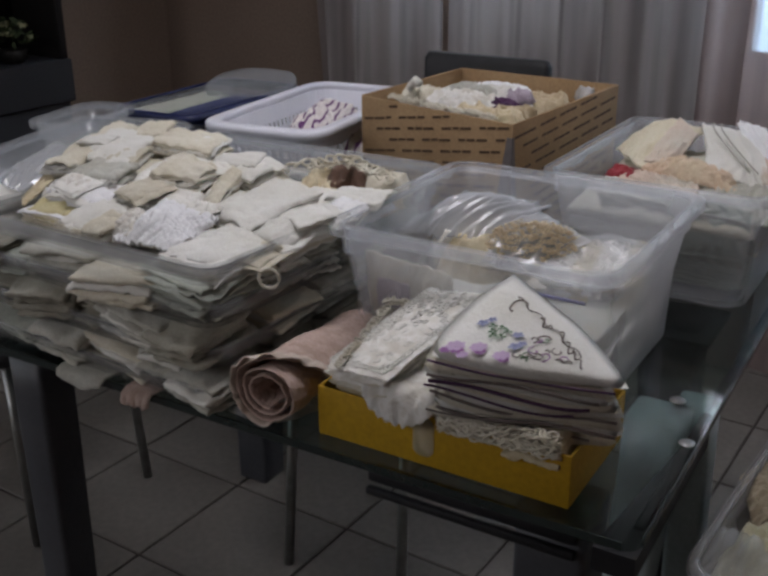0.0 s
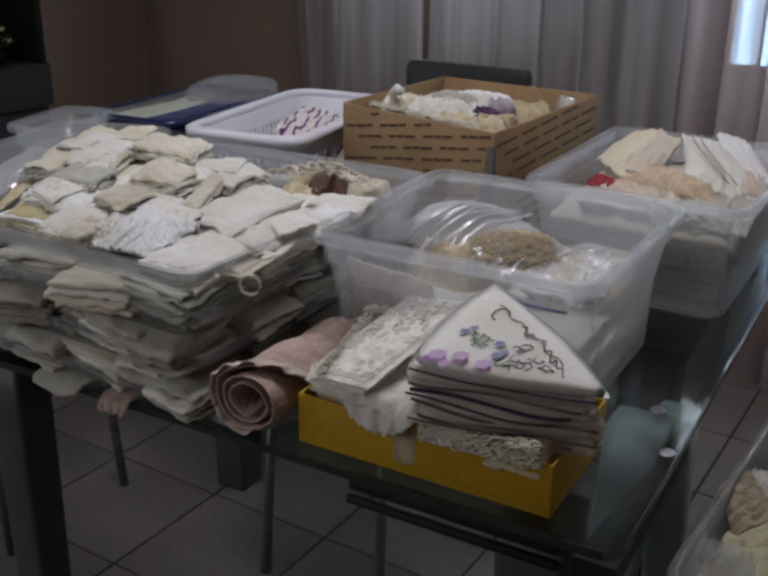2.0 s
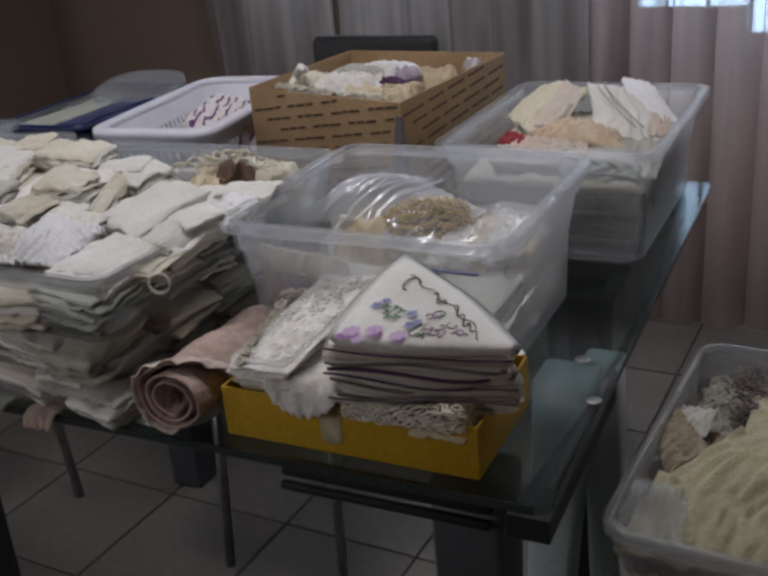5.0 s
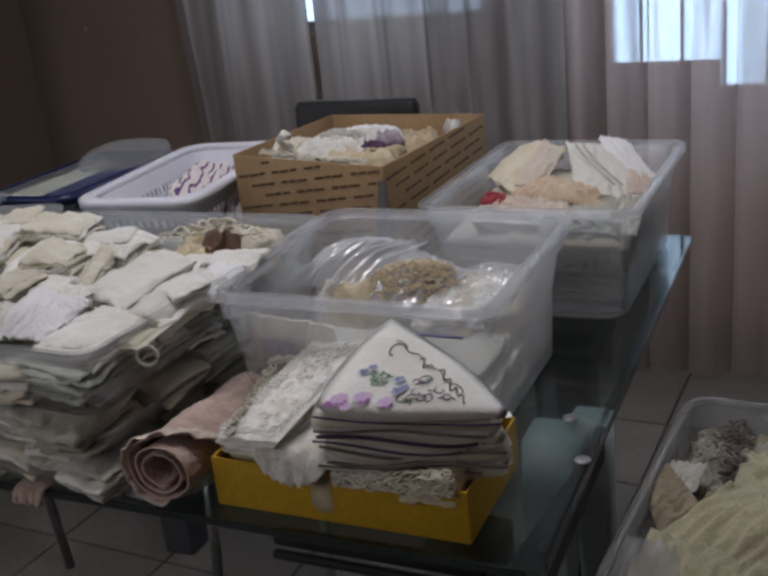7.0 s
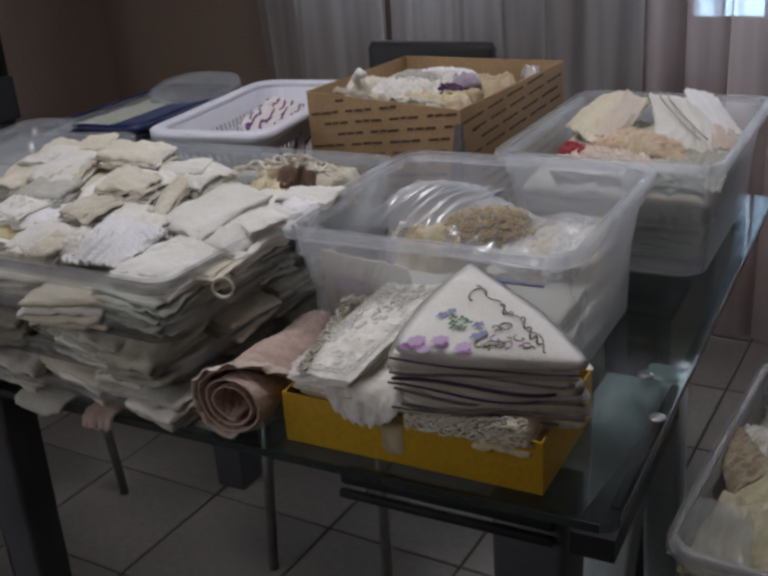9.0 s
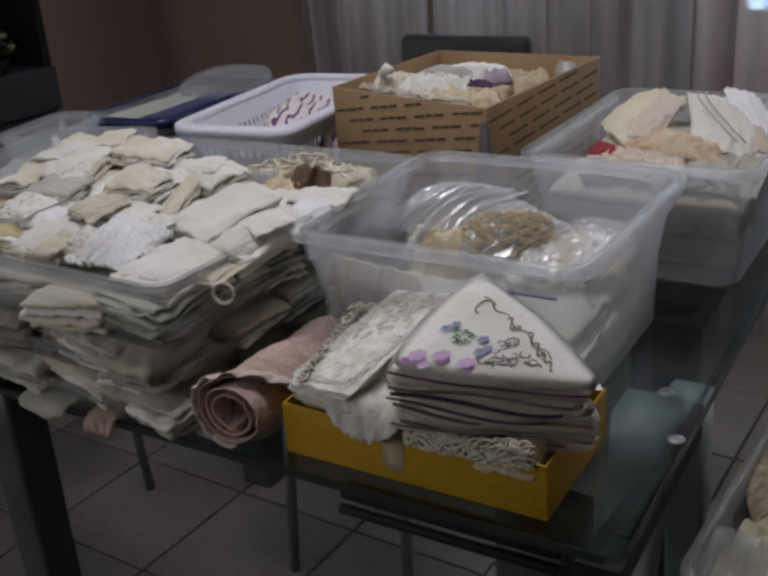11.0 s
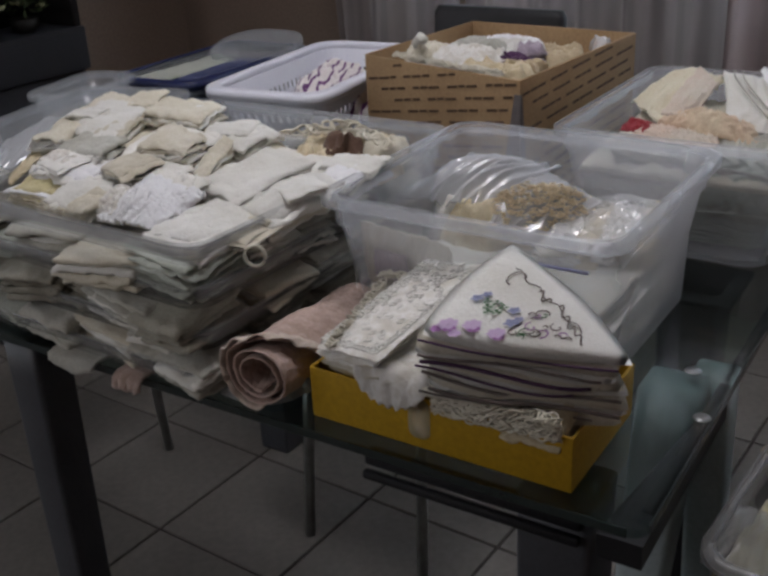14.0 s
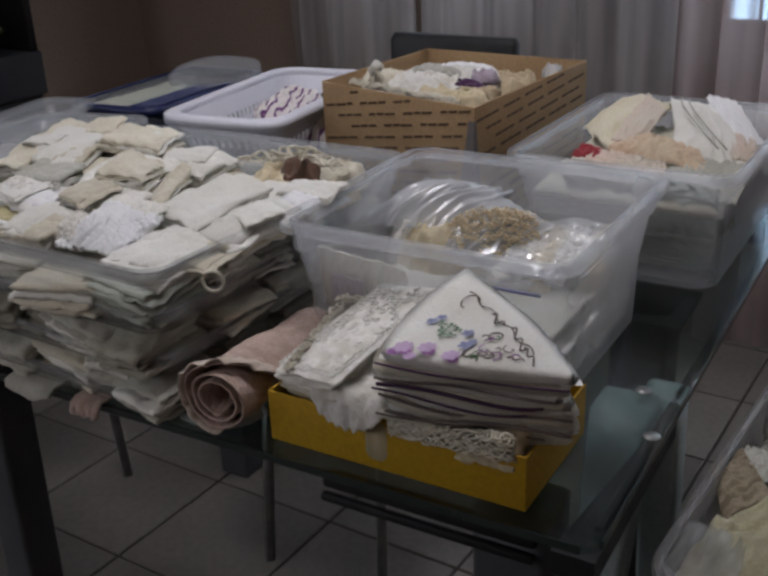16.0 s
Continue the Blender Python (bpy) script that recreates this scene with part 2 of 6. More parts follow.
GREY_METAL = varied("dark_grey_enamel", (0.045, 0.047, 0.055), (0.06, 0.062, 0.07), 9, 160, 0.45, 0.1, 0.0005, spec=0.5)
CHROME = varied("dull_steel", (0.30, 0.30, 0.29), (0.22, 0.22, 0.21), 30, 300, 0.35, 0.05, 0.0003, metal=0.9)
BLACK_PAD = varied("black_vinyl", (0.015, 0.015, 0.016), (0.025, 0.025, 0.027), 14, 120, 0.5, 0.2, 0.001)
TABLE_GLASS = glass_mat("table_glass", (0.64, 0.72, 0.70))
GLASS_EDGE = varied("green_glass_edge", (0.012, 0.02, 0.019), (0.018, 0.028, 0.026), 10, 100, 0.15, 0.02, 0.0003, spec=0.6)
TILE = varied("grey_beige_tile", (0.165, 0.152, 0.136), (0.205, 0.188, 0.168), 3.2, 60, 0.55, 0.1, 0.0006, per_object=0.10)
GROUT = varied("dark_grout", (0.045, 0.038, 0.033), (0.06, 0.05, 0.045), 20, 200, 0.95, 0.3, 0.001)
BROWN_WALL = varied("brown_wall_paint", (0.270, 0.205, 0.162), (0.300, 0.228, 0.182), 2.0, 90, 0.85, 0.15, 0.001)
PINK_WALL = varied("pale_pink_wall_paint", (0.52, 0.39, 0.36), (0.57, 0.43, 0.40), 2.0, 90, 0.85, 0.15, 0.001)
CEILING_PAINT = varied("off_white_ceiling_paint", (0.55, 0.52, 0.48), (0.60, 0.57, 0.53), 2.0, 90, 0.9, 0.1, 0.001)
CURTAIN_THICK = sheer("grey_beige_curtain", (0.275, 0.243, 0.236), 0.06, 0.42)
CURTAIN_SHEER = sheer("brown_sheer_curtain", (0.35, 0.275, 0.26), 0.36, 0.5)
PANEL_GREY = varied("grey_panel", (0.14, 0.122, 0.12), (0.17, 0.15, 0.145), 4, 90, 0.7, 0.1, 0.001)
FRAME_GREY = varied("window_frame_metal", (0.25, 0.25, 0.26), (0.30, 0.30, 0.31), 9, 100, 0.5, 0.1, 0.0005)
OUTDOORS = glow("bright_outdoors", (0.50, 0.73, 1.0), 3.2)
SKY_GLOW = glow("bright_sky", (0.85, 0.93, 1.0), 11.0)
CABINET_GREY = varied("grey_blue_laminate", (0.045, 0.048, 0.056), (0.055, 0.058, 0.067), 3, 120, 0.5, 0.05, 0.0005)
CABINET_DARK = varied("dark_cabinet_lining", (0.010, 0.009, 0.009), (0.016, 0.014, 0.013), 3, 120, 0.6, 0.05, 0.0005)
PETAL = varied("pale_yellow_petal", (0.42, 0.42, 0.26), (0.34, 0.36, 0.20), 30, 200, 0.7, 0.1, 0.001)
LEAF = varied("dull_green_leaf", (0.035, 0.05, 0.022), (0.05, 0.07, 0.03), 30, 200, 0.6, 0.1, 0.001)


def printed(name, col, ink, scale):
    """White cotton with streaks of coloured print."""
    m = woven(name, col, [c * 0.92 for c in col])
    n, l, p = m.node_tree.nodes, m.node_tree.links, m.node_tree.nodes["Principled BSDF"]
    w, r, mx = n.new("ShaderNodeTexWave"), n.new("ShaderNodeValToRGB"), n.new("ShaderNodeMix")
    w.inputs["Scale"].default_value, w.inputs["Distortion"].default_value, w.inputs["Detail"].default_value, w.inputs["Detail Scale"].default_value = scale, 6.0, 3.0, 1.2
    r.color_ramp.elements[0].position, r.color_ramp.elements[1].position = 0.78, 0.92
    mx.data_type = "RGBA"
    l.new(n["Texture Coordinate"].outputs["Object"], w.inputs["Vector"])
    l.new(w.outputs["Fac"], r.inputs[0]); l.new(r.outputs[0], mx.inputs[0])
    l.new(p.inputs["Base Color"].links[0].from_socket, mx.inputs["A"])
    mx.inputs["B"].default_value = (*ink, 1)
    l.new(mx.outputs["Result"], p.inputs["Base Color"])
    return m


PURPLE_PRINT = printed("purple_printed_cotton", (0.76, 0.72, 0.70), (0.15, 0.05, 0.17), 16.0)


# the yellowed linen that shows between the layers of a pile
AGED = {"white_linen": LINEN_CREAM, "bluish_white_linen": LINEN_WHITE, "greyish_linen": LINEN_WHITE, "cream_linen": LINEN_WHITE, "white_lace": LINEN_CREAM}


# ---- building helpers ----
def thing(name, label, category, m=None, group="", kind=""):
    ob = new(name)
    ob.empty_display_size = 0.05
    if m is not None:
        ob.matrix_world = m
    return tagged(ob, label, category, group, kind)


def mesh_of(name, bm, material, smooth=True):
    me = bpy.data.meshes.new(name)
    bmesh.ops.recalc_face_normals(bm, faces=bm.faces)
    bm.to_mesh(me)
    bm.free()
    if smooth:
        me.polygons.foreach_set("use_smooth", [True] * len(me.polygons))
    me.materials.append(material)
    return me


def part(name, bm, material, parent=None, label="", smooth=True):
    ob = new(name, mesh_of(name, bm, material, smooth))
    ob.parent = parent
    return tagged(ob, label)


def single(name, bm, material, label, category, m=None, group="", kind="", smooth=True):
    """A thing of one mesh, or of one part a layer where layers are given."""
    if isinstance(bm, list):
        ob = thing(name, label, category, m, group, kind)
        for k, layer in enumerate(bm):
            odd = k < len(bm) - 1 and (k * 7 + len(bm)) % 3 == 0
            part("layer", layer, AGED.get(material.name, material) if odd else material, ob)
        return ob
    ob = new(name, mesh_of(name, bm, material, smooth))
    if m is not None:
        ob.matrix_world = m
    return tagged(ob, label, category, group, kind)


def box(bm, c, s, bevel=0.0, turn=0.0, seg=2):
    vs = bmesh.ops.create_cube(bm, size=1, matrix=Matrix.Translation(c) @ pose(0, 0, 0, 0, 0, turn) @ Matrix.Diagonal((*s, 1)))["verts"]
    if bevel:
        es = {e for v in vs for e in v.link_edges}
        bmesh.ops.bevel(bm, geom=list(es), offset=bevel, segments=seg, affect="EDGES", profile=0.5)
    return bm


def boxed(c, s, bevel=0.0, turn=0.0):
    return box(bmesh.new(), c, s, bevel, turn)


def ring_pts(w, d, r, n=5):
    """A rounded rectangle, counter-clockwise, round the origin."""
    pts = []
    for k, (sx, sy) in enumerate(((1, 1), (-1, 1), (-1, -1), (1, -1))):
        for i in range(n + 1):
            a = (k + i / n) * math.pi / 2
            pts.append((sx * (w / 2 - r) + r * math.cos(a), sy * (d / 2 - r) + r * math.sin(a)))
    return pts


def loft(bm, rings, closed=False, caps=(True, True)):
    rows = [[bm.verts.new(p) for p in ring] for ring in rings]
    pairs = list(zip(rows, rows[1:])) + ([(rows[-1], rows[0])] if closed else [])
    for a, b in pairs:
        for i in range(len(a)):
            j = (i + 1) % len(a)
            bm.faces.new((a[i], a[j], b[j], b[i]))
    if not closed:
        if caps[0]:
            bm.faces.new(list(reversed(rows[0])))
        if caps[1]:
            bm.faces.new(rows[-1])
    return bm


def tube(bm, pts, r, n=8, r2=None):
    """A round bar through the points, from radius r to r2."""
    pts = [Vector(p) for p in pts]
    rings = []
    for i, p in enumerate(pts):
        d = (pts[min(i + 1, len(pts) - 1)] - pts[max(i - 1, 0)]).normalized()
        side = d.cross((0, 0, 1)) if abs(d.z) < 0.95 else d.cross((1, 0, 0))
        side.normalize()
        up = side.cross(d)
        rr = r + ((r2 if r2 is not None else r) - r) * i / max(1, len(pts) - 1)
        rings.append([p + rr * (math.cos(a) * side + math.sin(a) * up) for a in (2 * math.pi * k / n for k in range(n))])
    return loft(bm, rings)


def bin_shell(w, d, h, taper=0.03, wall=0.003, rim=0.012, r=0.03):
    """An open tub: floor, tapered walls and an outward rolled rim. w and d at the rim; stands on z = 0."""
    def ring(z, off, rad):
        return [(x, y, z) for x, y in ring_pts(w - 2 * off, d - 2 * off, rad)]
    t = taper
    rings = [ring(0.0, t + 0.008, r), ring(0.006, t, r), ring(h * 0.5, t * 0.5 + rim, r), ring(h * 0.78, t * 0.22 + rim, r), ring(h * 0.80, t * 0.2 + rim - 0.004, r),
             ring(h - 0.006, rim, r), ring(h - 0.006, rim + wall, r), ring(h * 0.8, t * 0.2 + rim + wall - 0.004, r), ring(h * 0.78, t * 0.22 + rim + wall, r),
             ring(h * 0.5, t * 0.5 + rim + wall, r), ring(0.010, t + rim * 0.6, r), ring(0.008, t + rim, r)]
    lip = [ring(h - 0.014, rim * 0.95, r), ring(h - 0.014, 0.0, r + 0.006), ring(h - 0.002, 0.0, r + 0.006), ring(h, 0.003, r + 0.004), ring(h, rim, r), ring(h - 0.003, rim + wall * 1.2, r), ring(h - 0.0055, rim + wall * 1.2, r), ring(h - 0.0055, rim * 0.95, r)]
    return loft(bmesh.new(), rings), loft(bmesh.new(), lip, closed=True)


def slab_on(bm, place, h, seed, wave=0.003, nx=22, ny=20, edge=0.17, droop=0.0):
    """One folded layer lying where place(u, v) says: flat, with crisp soft edges, creases and drooping corners."""
    rnd = random.Random(seed)
    o = Vector((rnd.random() * 50, rnd.random() * 50, rnd.random() * 50))
    sag = [rnd.uniform(0.2, 1.0) * droop for _ in range(4)]
    top, bot = {}, {}
    for j in range(ny + 1):
        for i in range(nx + 1):
            su, sv = math.sin((i / nx - 0.5) * math.pi), math.sin((j / ny - 0.5) * math.pi)
            e = max(abs(su), abs(sv))
            k = 1 + 0.055 * noise.noise(o + Vector((su * 1.6, sv * 1.6, 0))) + 0.022 * noise.noise(o + Vector((su * 6, sv * 6, 5)))
            q = place(su * k * (1 - 0.015 * sv ** 6), sv * k * (1 - 0.015 * su ** 6))
            crease = 1 - 2.4 * abs(noise.noise(o + Vector((q.x * 26, q.y * 26, 7))))
            fold = 1 - 2.4 * abs(noise.noise(o + Vector((q.x * 62, q.y * 62, 2))))
            lift = wave * (1.0 * noise.noise(o + Vector((q.x * 15, q.y * 15, 3))) + 0.6 * crease + 0.5 * fold + 0.3 * noise.noise(o + Vector((q.x * 130, q.y * 130, 9))))
            for m, (cu, cv) in enumerate(((-1, -1), (1, -1), (1, 1), (-1, 1))):
                lift -= sag[m] * max(0.0, (cu * su + cv * sv) / 2) ** 2
            fall = math.sqrt(max(0.0, 1 - max(0.0, (e - 1 + edge) / edge) ** 2))
            top[i, j] = bm.verts.new(q + Vector((0, 0, h * (0.5 + 0.5 * fall) + lift)))
            rim = i in (0, nx) or j in (0, ny)
            bot[i, j] = top[i, j] if rim else bm.verts.new(q + Vector((0, 0, h * (0.5 - 0.5 * fall) + lift)))
    for j in range(ny):
        for i in range(nx):
            bm.faces.new((top[i, j], top[i + 1, j], top[i + 1, j + 1], top[i, j + 1]))
            q = (bot[i, j + 1], bot[i + 1, j + 1], bot[i + 1, j], bot[i, j])
            if set(q) != {top[i, j], top[i + 1, j], top[i + 1, j + 1], top[i, j + 1]}:
                bm.faces.new(q)
    return bm


def fold_slab(bm, w, d, h, seed, wave=0.003, turn=0.0, c=(0, 0, 0), droop=0.003):
    M = Matrix.Translation(c) @ pose(0, 0, 0, 0, 0, turn)
    return slab_on(bm, lambda u, v: M @ Vector((u * w / 2, v * d / 2, 0)), h, seed, wave, droop=droop)


def blend4(corners):
    """The place at u, v (each -1 to 1) on a four-cornered sheet."""
    a, b, c, d = [Vector(p) for p in corners]
    return lambda u, v: (a * (1 - u) * (1 - v) + b * (1 + u) * (1 - v) + c * (1 + u) * (1 + v) + d * (1 - u) * (1 + v)) / 4


def pad(corners, h, layers, seed, wave=0.0058, droop=0.010):
    """A cloth folded into several layers, whose topmost one has these corners; one mesh a layer, lowest first."""
    rnd = random.Random(seed)
    out = []
    for k in range(layers):
        below = h * (layers - k) / layers
        mid = sum((Vector(p) for p in corners), Vector()) / 4
        grow = rnd.uniform(0.95, 1.08) if k < layers - 1 else 1.0
        shift = Vector((rnd.uniform(-0.004, 0.004), rnd.uniform(-0.005, 0.003), -below))
        moved = [mid + (Vector(p) - mid) * grow + shift + Vector((rnd.uniform(-0.003, 0.003), rnd.uniform(-0.003, 0.003), 0)) for p in corners]
        out.append(slab_on(bmesh.new(), blend4(moved), h / layers * 1.3, seed * 31 + k, wave, droop=droop))
    return out


def swath(corners, seed, folds=5, amp=0.006, bulge=0.0, thick=0.002, n=44):
    """A loose cloth between four corners: soft folds running along its second side, wavy edges, a belly."""
    rnd = random.Random(seed)
    o = Vector((rnd.random() * 60, rnd.random() * 60, 0))
    at = blend4(corners)
    a, b, c, d = [Vector(p) for p in corners]
    up = (b - a + c - d).cross(d - a + c - b).normalized()
    up = up if up.z > 0 else -up
    bm = bmesh.new()
    rows = []
    for j in range(n + 1):
        row = []
        for i in range(n + 1):
            u, v = i / n * 2 - 1, j / n * 2 - 1
            e = 1 + 0.05 * noise.noise(o + Vector((u * 2, v * 2, 4)))
            ph = folds * u + 1.1 * noise.noise(o + Vector((u * 1.2, v * 1.4, 1)))
            ridge = 1 - 2 * abs(noise.noise(o + Vector((ph, v * 0.7, 2)))) ** 0.8
            fine = noise.noise(o + Vector((ph * 2.7, v * 1.6, 8)))
            q = at(u * e, v * e) + up * (amp * (ridge + 0.4 * fine) + bulge * (1 - u * u) * (1 - v * v))
            row.append(bm.verts.new(q))
        rows.append(row)
    for p, q in zip(rows, rows[1:]):
        for i in range(n):
            bm.faces.new((p[i], p[i + 1], q[i + 1], q[i]))
    bm.normal_update()
    bmesh.ops.solidify(bm, geom=bm.faces[:], thickness=thick)
    return bm


def folded(w, d, h, layers, seed, wave=0.003, slip=0.006, spin=3):
    """A cloth folded into a pad of several layers."""
    rnd = random.Random(seed)
    out = []
    layers = layers * 2 if h > 0.012 and layers < 5 else layers
    for k in range(layers):
        out.append(bmesh.new())
        fold_slab(out[-1], w * rnd.uniform(0.93, 1.02), d * rnd.uniform(0.93, 1.02), h / layers * 1.15, seed * 31 + k, wave,
                  c=(rnd.uniform(-slip, slip), rnd.uniform(-slip, slip), h / layers * k), turn=rnd.uniform(-spin, spin))
    return out


def crumple(w, d, h, seed, nx=44, ny=36, ridges=1.0, scale=14.0, round_=0.5):
    """A heap of crumpled cloth: ridged folds over a rounded mound, closed below."""
    rnd = random.Random(seed)
    o = Vector((rnd.random() * 90, rnd.random() * 90, rnd.random() * 90))
    bm = bmesh.new()
    rows = []
    for j in range(ny + 1):
        row = []
        for i in range(nx + 1):
            u, v = i / nx * 2 - 1, j / ny * 2 - 1
            a = 1 + 0.16 * noise.noise(o + Vector((u * 1.5, v * 1.5, 0)))
            x0, y0 = u * w / 2 * a * math.sqrt(1 - 0.42 * v * v), v * d / 2 * a * math.sqrt(1 - 0.42 * u * u)
            rim = min(1.0, (1 - max(abs(u), abs(v))) / round_)
            mound = math.sin(rim * math.pi / 2) ** 0.7
            q = Vector((x0 * scale, y0 * scale, 0)) + o
            warp = Vector((noise.noise(q * 0.6), noise.noise(q * 0.6 + Vector((9, 9, 9))), 0)) * 1.4
            rid = 1 - abs(noise.noise(q + warp)) * 2.2
            rid2 = 1 - abs(noise.noise(q * 2.3 + warp * 2 + Vector((4, 4, 4)))) * 2.2
            rid3 = 1 - abs(noise.noise(q * 5.1 + warp * 3 + Vector((7, 2, 4)))) * 2.2
            z = h * mound * 0.68 + mound ** 0.5 * ridges * (0.015 * rid + 0.008 * rid2 + 0.0035 * rid3) + h * 0.25 * mound * noise.noise(q * 0.35)
            sx, sy = 0.012 * ridges * noise.noise(q * 1.7 + Vector((2, 5, 1))), 0.012 * ridges * noise.noise(q * 1.7 + Vector((8, 1, 6)))
            row.append(bm.verts.new((x0 + sx, y0 + sy, max(0.0, z))))
        rows.append(row)
    for j in range(ny):
        for i in range(nx):
            bm.faces.new((rows[j][i], rows[j][i + 1], rows[j + 1][i + 1], rows[j + 1][i]))
    rim = rows[0] + [r[-1] for r in rows[1:]] + rows[-1][-2::-1] + [r[0] for r in rows[-2:0:-1]]
    bm.faces.new(list(reversed(rim)))
    return bm


def drape(w, d, h, seed, folds=4, amp=0.008, turn=0.5, peak=(0.0, 0.4)):
    """A cloth thrown over a pile: a slanting peak with long soft folds running down from it, closed below."""
    rnd = random.Random(seed)
    o = Vector((rnd.random() * 90, rnd.random() * 90, 0))
    n = 64
    bm = bmesh.new()
    rows = []
    for j in range(n + 1):
        row = []
        for i in range(n + 1):
            u, v = i / n * 2 - 1, j / n * 2 - 1
            k = 1 + 0.10 * noise.noise(o + Vector((u * 1.8, v * 1.8, 0)))
            x, y = u * w / 2 * k, v * d / 2 * k
            du, dv = u - peak[0], v - peak[1]
            far = math.hypot(du, dv)
            edge = min(1.0, (1 - max(abs(u), abs(v))) / 0.16)
            a = math.atan2(dv, du) + turn * far + 0.5 * noise.noise(o + Vector((u, v, 3)))
            ridge = 1 - abs(math.sin(a * folds / 2 + 1.3 * noise.noise(o + Vector((a, 0, 5))))) ** 0.7
            fine = 1 - abs(noise.noise(o + Vector((a * folds * 0.9, far * 1.2, 8)))) * 2
            z = h * max(0.0, 1 - 0.50 * far) + amp * min(1.0, far * 1.6) * (ridge + 0.7 * fine) + 0.004 * noise.noise(o + Vector((u * 6, v * 6, 1)))
            row.append(bm.verts.new((x, y, max(0.0, z * math.sin(edge * math.pi / 2) ** 0.5))))
        rows.append(row)
    for j in range(n):
        for i in range(n):
            bm.faces.new((rows[j][i], rows[j][i + 1], rows[j + 1][i + 1], rows[j + 1][i]))
    rim = rows[0] + [r[-1] for r in rows[1:]] + rows[-1][-2::-1] + [r[0] for r in rows[-2:0:-1]]
    bm.faces.new(list(reversed(rim)))
    return bm


def loops_edge(bm, pts, r=0.006, thick=0.0016, seed=0):
    """A crocheted edging: small thread rings side by side along a line."""
    rnd = random.Random(seed)
    for p in pts:
        ax = Euler((rnd.uniform(-0.7, 0.7), rnd.uniform(-0.7, 0.7), rnd.uniform(0, 3)))
        rr = r * rnd.uniform(0.8, 1.25)
        rings = []
        for k in range(8):
            a = 2 * math.pi * k / 8
            cdir = Vector((math.cos(a), math.sin(a), 0))
            rings.append([Vector(p) + ax.to_matrix() @ (cdir * (rr + thick * math.cos(b)) + Vector((0, 0, thick * math.sin(b)))) for b in (0, 2.1, 4.2)])
        loft(bm, rings, closed=True)
    return bm


def flat_loops(bm, pts, r, thick, seed):
    """Raised thread rings lying flat: the motifs of a lace."""
    rnd = random.Random(seed)
    for p in pts:
        rr = r * rnd.uniform(0.7, 1.3)
        ax = Euler((rnd.uniform(-0.12, 0.12), rnd.uniform(-0.12, 0.12), rnd.uniform(0, 3)))
        st = rnd.uniform(0.6, 1.0)
        rings = []
        for k in range(9):
            a = 2 * math.pi * k / 9
            cdir = Vector((math.cos(a), st * math.sin(a), 0))
            rings.append([Vector(p) + ax.to_matrix() @ (cdir * (rr + thick * math.cos(q)) + Vector((0, 0, thick * math.sin(q)))) for q in (0, 2.1, 4.2)])
        loft(bm, rings, closed=True)
    return bm


def line(a, b, n):
    a, b = Vector(a), Vector(b)
    return [a.lerp(b, (i + 0.5) / n) for i in range(n)]

# ---- room ----
def wall_with_holes(name, x0, x1, z0, z1, thick, holes, material, m):
    """A wall along local x, facing -y at y = 0, with holes (xa, xb, za, zb)."""
    bm = bmesh.new()
    xs = sorted({x0, x1, *[h[0] for h in holes], *[h[1] for h in holes]})
    zs = sorted({z0, z1, *[h[2] for h in holes], *[h[3] for h in holes]})
    for xa, xb in zip(xs, xs[1:]):
        for za, zb in zip(zs, zs[1:]):
            cx, cz = (xa + xb) / 2, (za + zb) / 2
            if not any(h[0] < cx < h[1] and h[2] < cz < h[3] for h in holes):
                box(bm, (cx, thick / 2, cz), (xb - xa, thick, zb - za))
    bmesh.ops.remove_doubles(bm, verts=bm.verts, dist=0.0005)
    return single(name, bm, material, "", "", m, kind="structure", smooth=False)


wall_with_holes("wall_north", -3.15, 2.35, 0, 2.5, 0.15, [(-1.75, -0.95, 1.02, 2.1), (-0.60, 1.3, 0.752, 2.1)], BROWN_WALL, pose(0, 2.40, 0))
tagged(bpy.data.objects["wall_north"], "brown painted wall behind the curtains", "wall")
# opening added out of view for the left fill lamp
wall_with_holes("wall_west", -2.6, 2.4, 0, 2.5, 0.15, [(-1.7, -0.6, 0.0, 2.1)], BROWN_WALL, pose(-3.0, 0, 0, 0, 0, 90))
tagged(bpy.data.objects["wall_west"], "brown painted side wall", "wall")
wall_with_holes("wall_south", -3.15, 2.35, 0, 2.5, 0.15, [], BROWN_WALL, pose(0, -2.75, 0))
tagged(bpy.data.objects["wall_south"], "brown painted wall", "wall")
wall_with_holes("wall_east", -2.6, 2.4, 0, 2.5, 0.15, [], PINK_WALL, pose(2.35, 0, 0, 0, 0, 90))
tagged(bpy.data.objects["wall_east"], "pale painted side wall", "wall")
single("ceiling", boxed((-0.4, -0.1, 2.56), (5.7, 5.5, 0.12)), CEILING_PAINT, "plain off-white ceiling", "ceiling", kind="structure", smooth=False)
# pale lower wall under the window
single("trim", boxed((0.55, 2.396, 0.39), (2.1, 0.006, 0.78)), PINK_WALL, "pale pink panel of wall under the window", "trim", kind="structure", smooth=False)
single("backdrop", boxed((-0.2, 3.3, 2.9), (5.5, 0.02, 2.4)), SKY_GLOW, "bright overcast sky outside the windows", "sky", kind="structure", smooth=False)
single("backdrop", boxed((-0.2, 3.1, 0.85), (5.5, 0.02, 1.65)), OUTDOORS, "bright hazy daylight outside the windows", "backdrop", kind="structure", smooth=False)


